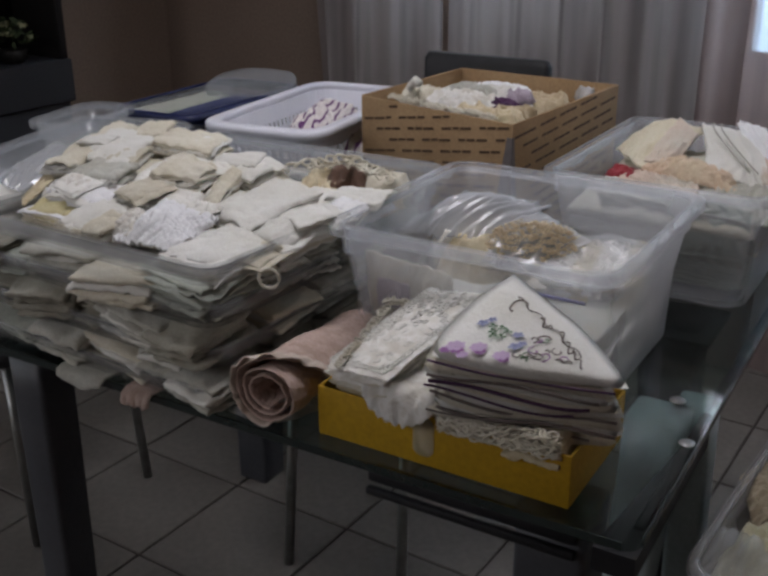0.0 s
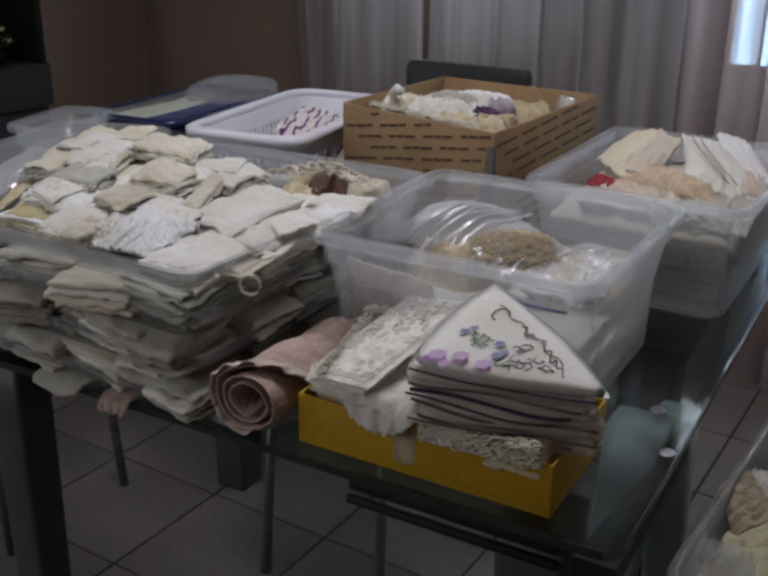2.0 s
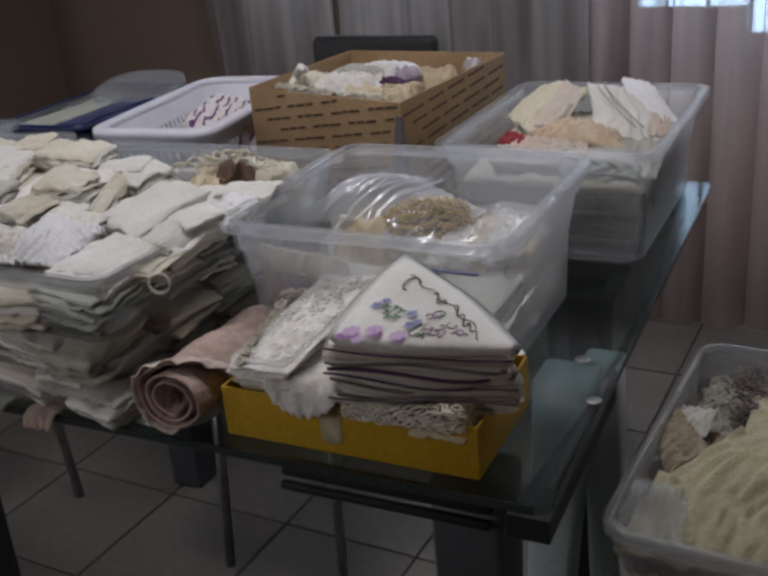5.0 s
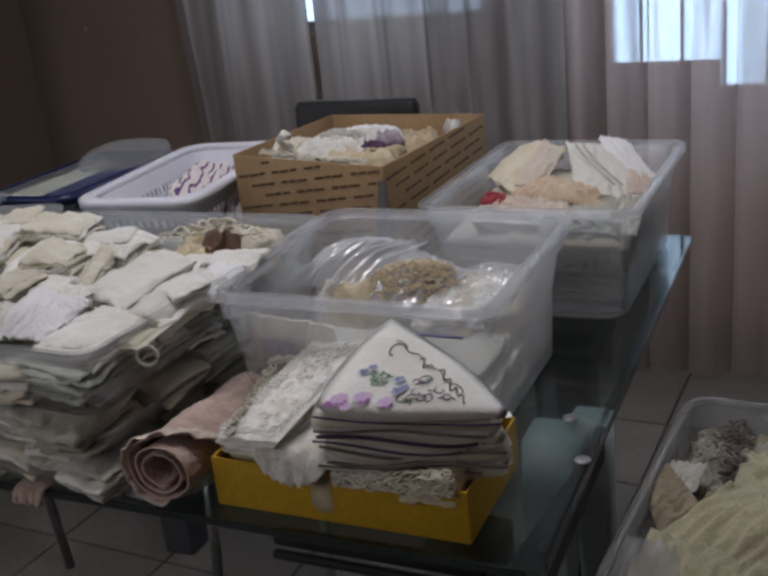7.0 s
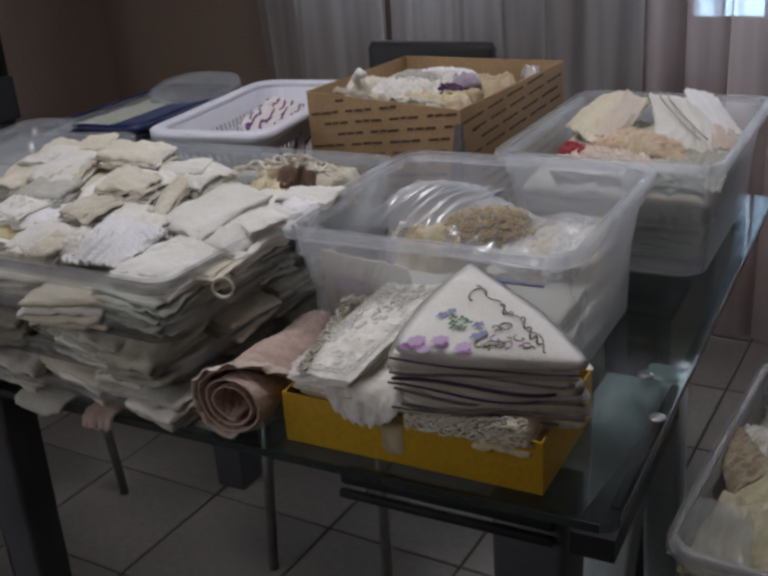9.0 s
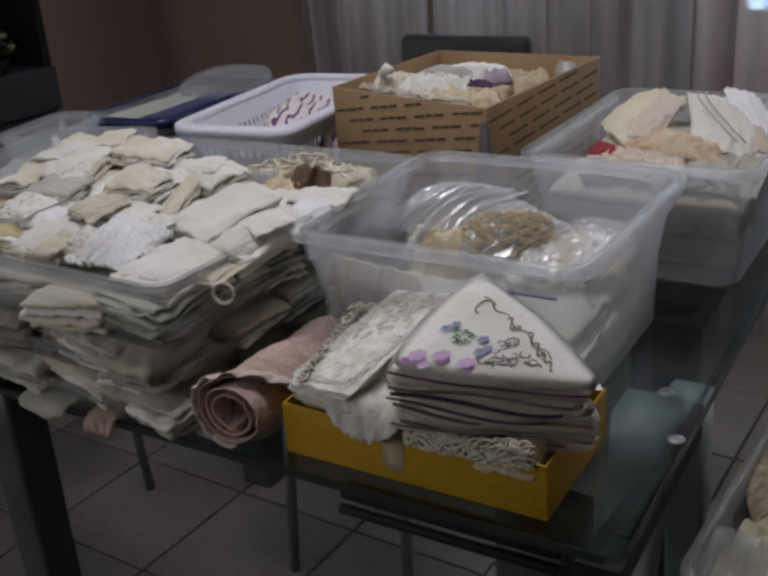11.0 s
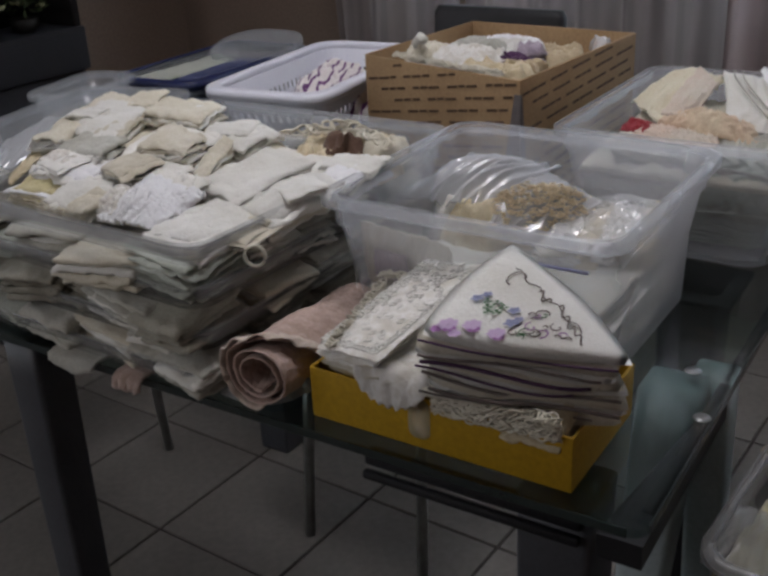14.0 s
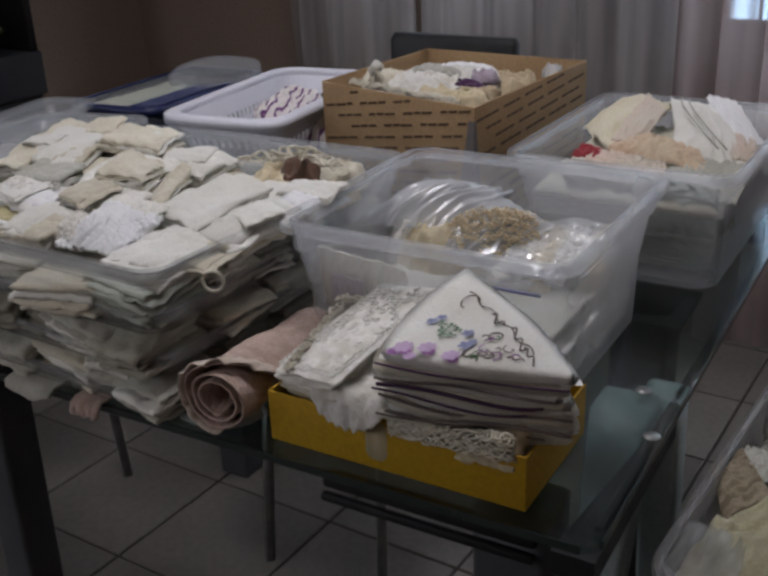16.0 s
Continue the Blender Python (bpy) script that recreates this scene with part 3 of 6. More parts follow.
def window(name, x0, x1, z0, z1, bars, uprights=4):
    w = thing(name, "window with metal bars and a thin grey frame", "window", pose(0, 2.47, 0), kind="structure")
    fr = bmesh.new()
    for c, s in ((((x0 + x1) / 2, 0, z0 + 0.02), (x1 - x0, 0.05, 0.04)), (((x0 + x1) / 2, 0, z1 - 0.02), (x1 - x0, 0.05, 0.04)),
                 ((x0 + 0.02, 0, (z0 + z1) / 2), (0.04, 0.05, z1 - z0 - 0.08)), ((x1 - 0.02, 0, (z0 + z1) / 2), (0.04, 0.05, z1 - z0 - 0.08))):
        box(fr, c, s, 0.004)
    part("window_frame", fr, FRAME_GREY, w)
    for k in range(bars):
        z = z0 + (z1 - z0) * (k + 1) / (bars + 1)
        part("bar", tube(bmesh.new(), [(x0 + 0.03, 0.03, z), (x1 - 0.03, 0.03, z)], 0.006), FRAME_GREY, w)
    for k in range(1, uprights):
        x = x0 + (x1 - x0) * k / uprights
        part("bar", tube(bmesh.new(), [(x, 0.03, z0 + 0.03), (x, 0.03, z1 - 0.03)], 0.006), FRAME_GREY, w)
    pane = part("pane", boxed(((x0 + x1) / 2, 0.0, (z0 + z1) / 2), (x1 - x0 - 0.07, 0.004, z1 - z0 - 0.07)), glass_mat("window_glass", (0.97, 0.98, 1.0)), w)
    pane.visible_shadow = False
    return w


window("window_1", -1.75, -0.95, 1.02, 2.1, 4)
window("window_2", -0.60, 1.3, 0.752, 2.1, 0, 15)
# a grey board standing on the sill
single("board", boxed((-0.372, 2.33, 0.816), (0.335, 0.03, 0.148), 0.004), PANEL_GREY, "grey board behind the sheer curtain under the window", "board")
single("shelf", boxed((-0.375, 2.355, 0.72), (0.40, 0.09, 0.05), 0.004), PANEL_GREY, "narrow grey sill board on the wall", "shelf", kind="structure")


def curtain(name, x0, x1, y, z0, z1, waves, amp, material, label, seed, lean=0.0, tuck=0.5):
    rnd = random.Random(seed)
    bm = bmesh.new()
    n = max(60, int((x1 - x0) * 150))
    rows = []
    ph = [rnd.uniform(0, 6) for _ in range(4)]
    for j in range(15):
        v = j / 14
        row = []
        for i in range(n + 1):
            u = i / n
            s = u * (x1 - x0)
            a = amp * (0.75 + 0.25 * math.sin(9 * s + ph[0]))
            w = 2 * math.pi * waves * u + 0.8 * math.sin(5 * s + ph[1]) + 0.25 * math.sin(2.2 * v + 7 * s)
            yy = y + a * (math.sin(w) + 0.18 * math.sin(2.3 * w + ph[2])) + 0.012 * math.sin(3 * v + 4 * s + ph[3]) * (1 - v)
            xx = x0 + s + a * tuck * math.cos(w) + lean * (1 - v) * (1 - u) ** 3
            row.append(bm.verts.new((xx, yy, z0 + (z1 - z0) * v + (0.008 * math.sin(w * 0.5) if j == 0 else 0))))
        rows.append(row)
    for a, b in zip(rows, rows[1:]):
        for i in range(n):
            bm.faces.new((a[i], a[i + 1], b[i + 1], b[i]))
    return single(name, bm, material, label, "curtain", group="window curtains")


curtain("curtain", -2.06, -1.428, 2.08, 0.02, 2.35, 3.6, 0.026, CURTAIN_THICK, "grey-beige curtain panel hanging to the floor", 3, lean=0.19, tuck=0.2)
curtain("curtain", -1.42, -0.54, 2.09, 0.02, 2.35, 5.6, 0.030, CURTAIN_THICK, "grey-beige lined curtain hanging in soft folds", 5, tuck=0.2)
curtain("curtain", -0.60, 2.3, 2.03, 0.02, 2.35, 25, 0.030, CURTAIN_SHEER, "sheer brownish curtain with daylight behind it", 8, tuck=1.25)
single("curtain_rod", tube(bmesh.new(), [(-2.1, 2.08, 2.37), (2.3, 2.08, 2.37)], 0.012), CHROME, "steel curtain rod above the windows", "curtain rod")

# cabinet with a dark niche and flowers
cab = thing("display_cabinet", "grey cabinet with a dark open niche against the wall", "cabinet", pose(-2.86, 1.16, 0))
part("base_cabinet", boxed((0, 0, 0.315), (0.26, 0.92, 0.63), 0.006), CABINET_GREY, cab)
part("ledge", boxed((0.01, 0, 0.705), (0.28, 0.94, 0.15), 0.006), CABINET_GREY, cab)
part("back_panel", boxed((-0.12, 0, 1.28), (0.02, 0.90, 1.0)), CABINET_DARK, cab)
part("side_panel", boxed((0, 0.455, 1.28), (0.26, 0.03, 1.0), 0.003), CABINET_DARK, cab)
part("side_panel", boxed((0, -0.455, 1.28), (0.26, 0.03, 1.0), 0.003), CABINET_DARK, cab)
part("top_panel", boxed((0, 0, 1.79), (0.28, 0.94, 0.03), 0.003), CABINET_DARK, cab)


def flowers(m, seed):
    rnd = random.Random(seed)
    f = thing("flower_arrangement", "pale yellow flowers with dull green leaves in the dark niche", "flowers", m)
    part("bowl", loft(bmesh.new(), [[(r * math.cos(a), r * math.sin(a), z) for a in (2 * math.pi * k / 14 for k in range(14))] for r, z in ((0.03, 0), (0.05, 0.02), (0.055, 0.05), (0.045, 0.05), (0.03, 0.03))]), CABINET_DARK, f)
    lf = bmesh.new()
    for k in range(46):
        a, b, r = rnd.uniform(0, 6.28), rnd.uniform(0.1, 1.5), rnd.uniform(0.04, 0.10)
        p = Vector((math.cos(a) * math.sin(b) * r * 0.9, math.sin(a) * math.sin(b) * r * 1.4, 0.06 + math.cos(b) * r))
        q = Euler((rnd.uniform(-1, 1), rnd.uniform(-1, 1), a)).to_matrix()
        v = [lf.verts.new(p + q @ Vector(c)) for c in ((-0.02, 0, 0), (0, -0.008, 0.003), (0.022, 0, -0.004), (0, 0.008, 0.003))]
        lf.faces.new(v)
    part("leaves", lf, LEAF, f)
    for k in range(9):
        a, b, r = rnd.uniform(0, 6.28), rnd.uniform(0.2, 1.4), rnd.uniform(0.07, 0.11)
        p = Vector((math.cos(a) * math.sin(b) * r * 0.8, math.sin(a) * math.sin(b) * r * 1.4, 0.07 + math.cos(b) * r))
        bl = bmesh.new()
        for j in range(9):
            q = Euler((rnd.uniform(-0.8, 0.8), rnd.uniform(0.1, 0.9), j * 0.7)).to_matrix()
            v = [bl.verts.new(p + q @ Vector(c)) for c in ((0, 0, 0), (0.012, -0.009, 0.004), (0.022, 0, 0.002), (0.012, 0.009, 0.004))]
            bl.faces.new(v)
        part("blossom", bl, PETAL, f)
    return f


fl = flowers(pose(-2.80, 1.22, 0.78) @ Matrix.Scale(0.95, 4), 4)
copy_thing(fl, pose(-2.80, 1.45, 0.78, 0, 0, 70))
copy_thing(fl, pose(-2.82, 1.00, 0.78, 0, 0, 160))

cl = thing("ceiling_light", "square white ceiling light above the table", "ceiling light", pose(-0.5, 0.42, 2.44))
part("housing", boxed((0, 0, 0.032), (0.6, 0.6, 0.056), 0.01), CEILING_PAINT, cl)

# ---- table ----
TURN = 2.8
TM = pose(-0.008, 0.014, 0, 0, 0, TURN)
table = thing("glass_table", "glass-topped dining table on a dark enamelled metal frame", "table", TM)
top = part("glass_top", loft(bmesh.new(), [[(x - 0.76, y + 0.54, z) for x, y in ring_pts(1.52, 1.08, 0.015)] for z in (0.738, 0.748)]), TABLE_GLASS, table, "clear tinted glass sheet", smooth=False)
top.visible_shadow = False
ge = bmesh.new()
box(ge, (-0.76, -0.0012, 0.743), (1.49, 0.002, 0.010)); box(ge, (0.0012, 0.54, 0.743), (0.002, 1.05, 0.010))
part("glass_edge", ge, GLASS_EDGE, table, "dark polished glass edge", smooth=False)
part("rail", boxed((-0.19, 0.022, 0.722), (0.25, 0.020, 0.016), 0.004), BLACK_METAL, table)
part("rail", boxed((-0.19, 0.012, 0.704), (0.25, 0.010, 0.010), 0.003), BLACK_METAL, table)
part("rail", boxed((-0.013, 0.54, 0.727), (0.012, 0.98, 0.018), 0.003), BLACK_METAL, table)
part("corner_brace", loft(bmesh.new(), [[(x, y, z) for x, y in ((-0.045, 0.0), (0.0, 0.0), (-0.002, 0.30), (-0.014, 0.30))] for z in (0.705, 0.732)]), BLACK_METAL, table, smooth=False)
part("rail", boxed((-0.76, 1.04, 0.712), (1.44, 0.022, 0.04), 0.004), BLACK_METAL, table)


def leg(x, y, a, b, material):
    def sq(s, z):
        return [(x + px, y + py, z) for px, py in ring_pts(s, s, 0.008, 3)]
    part("leg", loft(bmesh.new(), [sq(b, 0.0), sq(b, 0.01), sq(a, 0.66), sq(a, 0.736)]), material, table)


leg(-0.885, 0.045, 0.064, 0.054, GREY_METAL)
leg(-0.098, 0.06, 0.080, 0.065, GREY_METAL)
leg(-1.148, 0.863, 0.095, 0.080, GREY_METAL)
# this black leg and its plate stand for shade under the far bin
leg(-0.125, 0.60, 0.085, 0.065, BLACK_METAL)
for x0, y0, dx, dy, a, b in ((-0.064, 0.297, -0.035, -0.06, 0.070, 0.040), (-0.030, 0.350, 0.012, 0.03, 0.050, 0.040)):
    part("leg", loft(bmesh.new(), [[(x0 + f * dx + px, y0 + f * dy + py, 0.736 * (1 - f)) for px, py in ring_pts(a + (b - a) * f, a + (b - a) * f, 0.008, 3)] for f in (0, 0.1, 0.5, 1.0)]), TEAL_METAL, table, "grey-teal splayed leg")
# small steel discs added to stand for two glints on the glass
for gx, gy in ((-0.010, 0.218), (-0.048, 0.316)):
    part("glass_mount", loft(bmesh.new(), [[(gx + r * math.cos(t), gy + r * math.sin(t), z) for t in (2 * math.pi * k / 20 for k in range(20))] for r, z in ((0.009, 0.7482), (0.010, 0.7488), (0.009, 0.7500), (0.003, 0.7503))]), CHROME, table, "small steel disc standing for a glint")
# plate added as the dark patch of shade below the far bin
part("mounting_plate", boxed((-0.125, 0.60, 0.732), (0.13, 0.14, 0.008), 0.002), BLACK_METAL, table)


# ---- chairs ----
def chair(m, label, front=-0.19, half=0.165):
    """Steel tube legs, black padded seat and back; the back stands at local +y."""
    c = thing("dining_chair", label, "chair", m, "chairs round the table")
    part("seat", loft(bmesh.new(), [[(x, y, z) for x, y in [(px, py + (front + 0.19) / 2) for px, py in ring_pts(0.38 - e, 0.40 - e - (front + 0.19), 0.04)]] for e, z in ((0.02, 0.43), (0, 0.44), (0, 0.465), (0.03, 0.478))]), BLACK_PAD, c)
    for sx in (-1, 1):
        part("leg", tube(bmesh.new(), [(sx * (half - 0.01), front + 0.03, 0.43), (sx * half, front, 0)], 0.011), CHROME, c)
        part("leg", tube(bmesh.new(), [(sx * 0.12, 0.215, 0.90), (sx * 0.15, 0.19, 0.46), (sx * 0.165, 0.22, 0)], 0.011), CHROME, c)
    part("backrest", loft(bmesh.new(), [[(x, y + 0.21 + 0.03 * (z - 0.7), z) for x, y in ring_pts(0.30 - e, 0.032 - e * 0.3, 0.012)] for e, z in ((0.02, 0.74), (0, 0.76), (0, 0.993), (0.015, 1.006))]), BLACK_PAD, c, "black padded back")
    return c


chair(pose(-0.783, 0.935, 0, 0, 0, 1), "black padded chair with steel legs tucked under the table", -0.36, 0.14)
ch = chair(pose(-1.61, 0.485, 0, 0, 0, 90), "black padded chair at the table's far end")
seat3 = copy_thing(ch, pose(0.245, 0.33, 0, 0, 0, -90))
tagged(seat3, "black padded chair beside the table, holding a plastic bin")

# ---- plastic bin standing before the cardboard box ----
Z = 0.7485


def bin_thing(label, m, w, d, h, taper, material, name="storage_bin", category="storage bin", r=0.03, rim=0.012):
    b = thing(name, label, category, m, "plastic bins")
    tub_bm, lip_bm = bin_shell(w, d, h, taper, rim=rim, r=r)
    part("tub", tub_bm, material, b)
    part("rim", lip_bm, material, b)
    return b


bin_a = bin_thing("milky clear plastic bin holding bagged lace, on the table", pose(-0.309, 0.358, Z, 0, 0, 2.0), 0.392, 0.380, 0.202, 0.03, BIN_PLASTIC)
part("pen_mark", boxed((0.118, -0.1765, 0.162), (0.075, 0.0015, 0.0028)), PEN_BLUE, bin_a, "short blue pen line")
bin_b = bin_thing("milky clear plastic bin heaped with folded linens, at the table's edge", pose(-0.2365, 0.850, Z, 0, 0, 2.0), 0.356, 0.472, 0.185, 0.03, BIN_PLASTIC)

# contents of the first bin
single("crumpled_cloth", crumple(0.20, 0.15, 0.105, 12, 60, 52, 0.35, 30), LACE_CREAM, "bundle of cream lace inside a clear bag", "lace", pose(-0.395, 0.455, Z + 0.045, 0, 0, 30))
single("crumpled_cloth", crumple(0.15, 0.13, 0.085, 26, 64, 64, 0.5, 40), LACE_WHITE, "white lace inside the clear bag", "lace", pose(-0.440, 0.47, Z + 0.058, 0, 0, 30))
rb = random.Random(77)
cro = bmesh.new()
for k in range(640):
    a, r = rb.uniform(0, 6.283), math.sqrt(rb.random())
    u, v = 0.098 * r * math.cos(a), 0.066 * r * math.sin(a)
    q = Vector((-0.342 + u * 0.80 - v * 0.6, 0.462 + u * 0.6 + v * 0.80, Z + 0.058 + 0.088 * math.sqrt(max(0.02, 1 - r * r * 0.95))))
    turn, bend, step = rb.uniform(0, 6.283), rb.choice((-1, 1)) * rb.uniform(0.7, 1.3), rb.uniform(0.0030, 0.0048)
    strand = []
    for m in range(8):
        strand.append(q.copy())
        q += Vector((math.cos(turn), math.sin(turn), rb.uniform(-0.3, 0.25))) * step
        turn += bend
    tube(cro, strand, 0.0009, 4)
single("crochet_trim", cro, LINEN_TAN, "tangled tan crochet trim inside the clear bag", "lace")
for k, (corners, fo, am, bu, lb) in enumerate((
        (((-0.540, 0.395, Z + 0.115), (-0.405, 0.415, Z + 0.118), (-0.345, 0.535, Z + 0.150), (-0.490, 0.535, Z + 0.150)), 5, 0.008, 0.030, "crinkled clear plastic bag over the lace"),
        (((-0.420, 0.385, Z + 0.100), (-0.320, 0.390, Z + 0.100), (-0.265, 0.500, Z + 0.120), (-0.390, 0.540, Z + 0.150)), 4, 0.004, 0.022, "clear plastic bag stretched over the crochet"))):
    single("clear_bag", swath(corners, 470 + k, fo, am, bu, 0.0006, 70), BAG_PLASTIC, lb, "bag")
for k, (corners, mt, lb) in enumerate((
        (((-0.462, 0.228, Z + 0.050), (-0.330, 0.228, Z + 0.045), (-0.330, 0.208, Z + 0.150), (-0.455, 0.206, Z + 0.160)), LINEN_CREAM, "cream cotton pressed against the bin's front wall"),
        (((-0.445, 0.214, Z + 0.085), (-0.395, 0.214, Z + 0.085), (-0.390, 0.206, Z + 0.125), (-0.440, 0.206, Z + 0.125)), LILAC_CLOTH, "mauve cotton showing through the bin's wall"),
        )):
    single("draped_cloth", swath(corners, 480 + k, 4, 0.003, 0.0), mt, lb, "cloth")
for k in range(6):
    single("lace_pack", folded(0.030, 0.17, 0.034, 2, 210 + k, 0.004, 0.004, 4), (LACE_WHITE, LINEN_WHITE, LACE_CREAM)[k % 3], "narrow roll of lace packed in clear film", "lace", pose(-0.300 + 0.021 * k, 0.455 + 0.008 * k, Z + 0.072, 3, 0, 12), "lace rolls in the near bin")
single("clear_bag", crumple(0.15, 0.20, 0.012, 22, 40, 44, 0.3, 60), BAG_PLASTIC, "glossy clear film over the lace rolls", "bag", pose(-0.245, 0.475, Z + 0.104, 3, 0, 12), smooth=False)
single("folded_linen", folded(0.30, 0.30, 0.062, 4, 23), LINEN_GREY, "greyish linens lying flat in the bin", "linen", pose(-0.312, 0.36, Z + 0.010))

# contents of the second bin
def in_b(x, y, z, t=0.0, rx=0, ry=0):
    return pose(-0.2365, 0.850, Z, 0, 0, 2.0) @ pose(x, y, z, rx, ry, t)


single("folded_linen", folded(0.28, 0.36, 0.06, 4, 31), LINEN_GREEN, "pale green linens filling the bin", "linen", in_b(0, 0, 0.012))
single("folded_linen", folded(0.27, 0.34, 0.05, 4, 32), DIM_GREY, "dim grey linens filling the bin", "linen", in_b(0.01, 0, 0.066))
single("draped_cloth", drape(0.29, 0.38, 0.040, 330, 7, 0.010, 0.5, (0.0, 0.3)), LINEN_CREAM, "cream cotton spread over the pile in the bin", "cloth", in_b(0.0, 0.0, 0.112), "linens in the far bin")
for k, (corners, fo, am, bu, mt, lb) in enumerate((
        (((-0.390, 0.900, 0.908), (-0.295, 0.775, 0.908), (-0.235, 0.895, 0.956), (-0.318, 0.970, 0.956)), 6, 0.009, 0.018, SOFT_YELLOW, "pale yellow cotton rising to a peak in the bin"),
        (((-0.378, 0.960, 0.900), (-0.330, 0.870, 0.930), (-0.250, 0.985, 0.945), (-0.300, 1.040, 0.905)), 8, 0.008, 0.012, LINEN_CREAM, "cream cotton folded behind the yellow one"),
        (((-0.292, 0.775, 0.922), (-0.250, 0.765, 0.926), (-0.232, 0.860, 0.956), (-0.288, 0.935, 0.966)), 8, 0.008, 0.012, SOFT_PEACH, "peach printed cotton draped over the pile"),
        (((-0.190, 0.778, 0.912), (-0.075, 0.775, 0.904), (-0.165, 0.945, 0.952), (-0.250, 0.935, 0.962)), 2, 0.005, 0.016, LINEN_WHITE, "white cotton draped smoothly towards the bin's front"),
        (((-0.130, 0.850, 0.926), (-0.070, 0.850, 0.914), (-0.150, 0.965, 0.956), (-0.196, 0.955, 0.968)), 5, 0.007, 0.012, LINEN_BLUE, "bluish white cotton peak at the bin's side"),
        (((-0.105, 0.780, 0.914), (-0.068, 0.800, 0.910), (-0.095, 0.870, 0.924), (-0.140, 0.872, 0.932)), 7, 0.007, 0.006, SOFT_PEACH, "faded peach printed cloth in the bin"),
        (((-0.300, 0.766, 0.908), (-0.125, 0.736, 0.900), (-0.150, 0.790, 0.918), (-0.262, 0.800, 0.938)), 6, 0.008, 0.020, PEACH, "tan and peach cotton folded over in front"),
        (((-0.318, 0.728, 0.896), (-0.185, 0.712, 0.894), (-0.190, 0.745, 0.906), (-0.310, 0.766, 0.910)), 12, 0.008, 0.008, SOFT_PEACH, "pale frilled napkin at the bin's front"),
        (((-0.185, 0.680, 0.880), (-0.065, 0.670, 0.880), (-0.075, 0.782, 0.906), (-0.190, 0.785, 0.908)), 5, 0.007, 0.010, LINEN_GREY, "greyish cotton sloping down to the bin's front"))):
    single("draped_cloth", swath(corners, 330 + k, fo, am, bu), mt, lb, "cloth", group="linens in the far bin")
for k in range(2):
    single("thin_cord", tube(bmesh.new(), [(-0.222 + 0.013 * k + 0.095 * f ** 1.7, 0.905 - 0.118 * f, 0.9725 - 0.046 * f + 0.012 * math.sin(3.1 * f)) for f in (0, 0.12, 0.25, 0.4, 0.55, 0.7, 0.85, 1.0)], 0.0012, 6), DIM_GREY, "thin grey stripe of cord on the white cotton", "cord")
for k, (c4, mt) in enumerate(((((-0.135, -0.170, 0.02), (0.135, -0.170, 0.02), (0.140, -0.188, 0.10), (-0.140, -0.188, 0.10)), LINEN_GREEN), (((-0.05, -0.176, 0.07), (0.138, -0.180, 0.055), (0.142, -0.192, 0.135), (-0.10, -0.190, 0.150)), DIM_GREY), (((0.00, -0.182, 0.112), (0.140, -0.186, 0.085), (0.140, -0.180, 0.150), (-0.02, -0.165, 0.160)), LINEN_GREEN))):
    single("draped_cloth", swath(c4, 360 + k, 3, 0.006, 0.006), mt, "cotton pressed against the bin's front wall", "cloth", in_b(0, 0, 0), "linens in the far bin")
single("draped_cloth", swath(((-0.345, 0.742, 0.902), (-0.295, 0.735, 0.900), (-0.298, 0.765, 0.912), (-0.340, 0.778, 0.914)), 37, 3, 0.004, 0.005), RED_CLOTH, "small red cloth in the bin", "cloth")

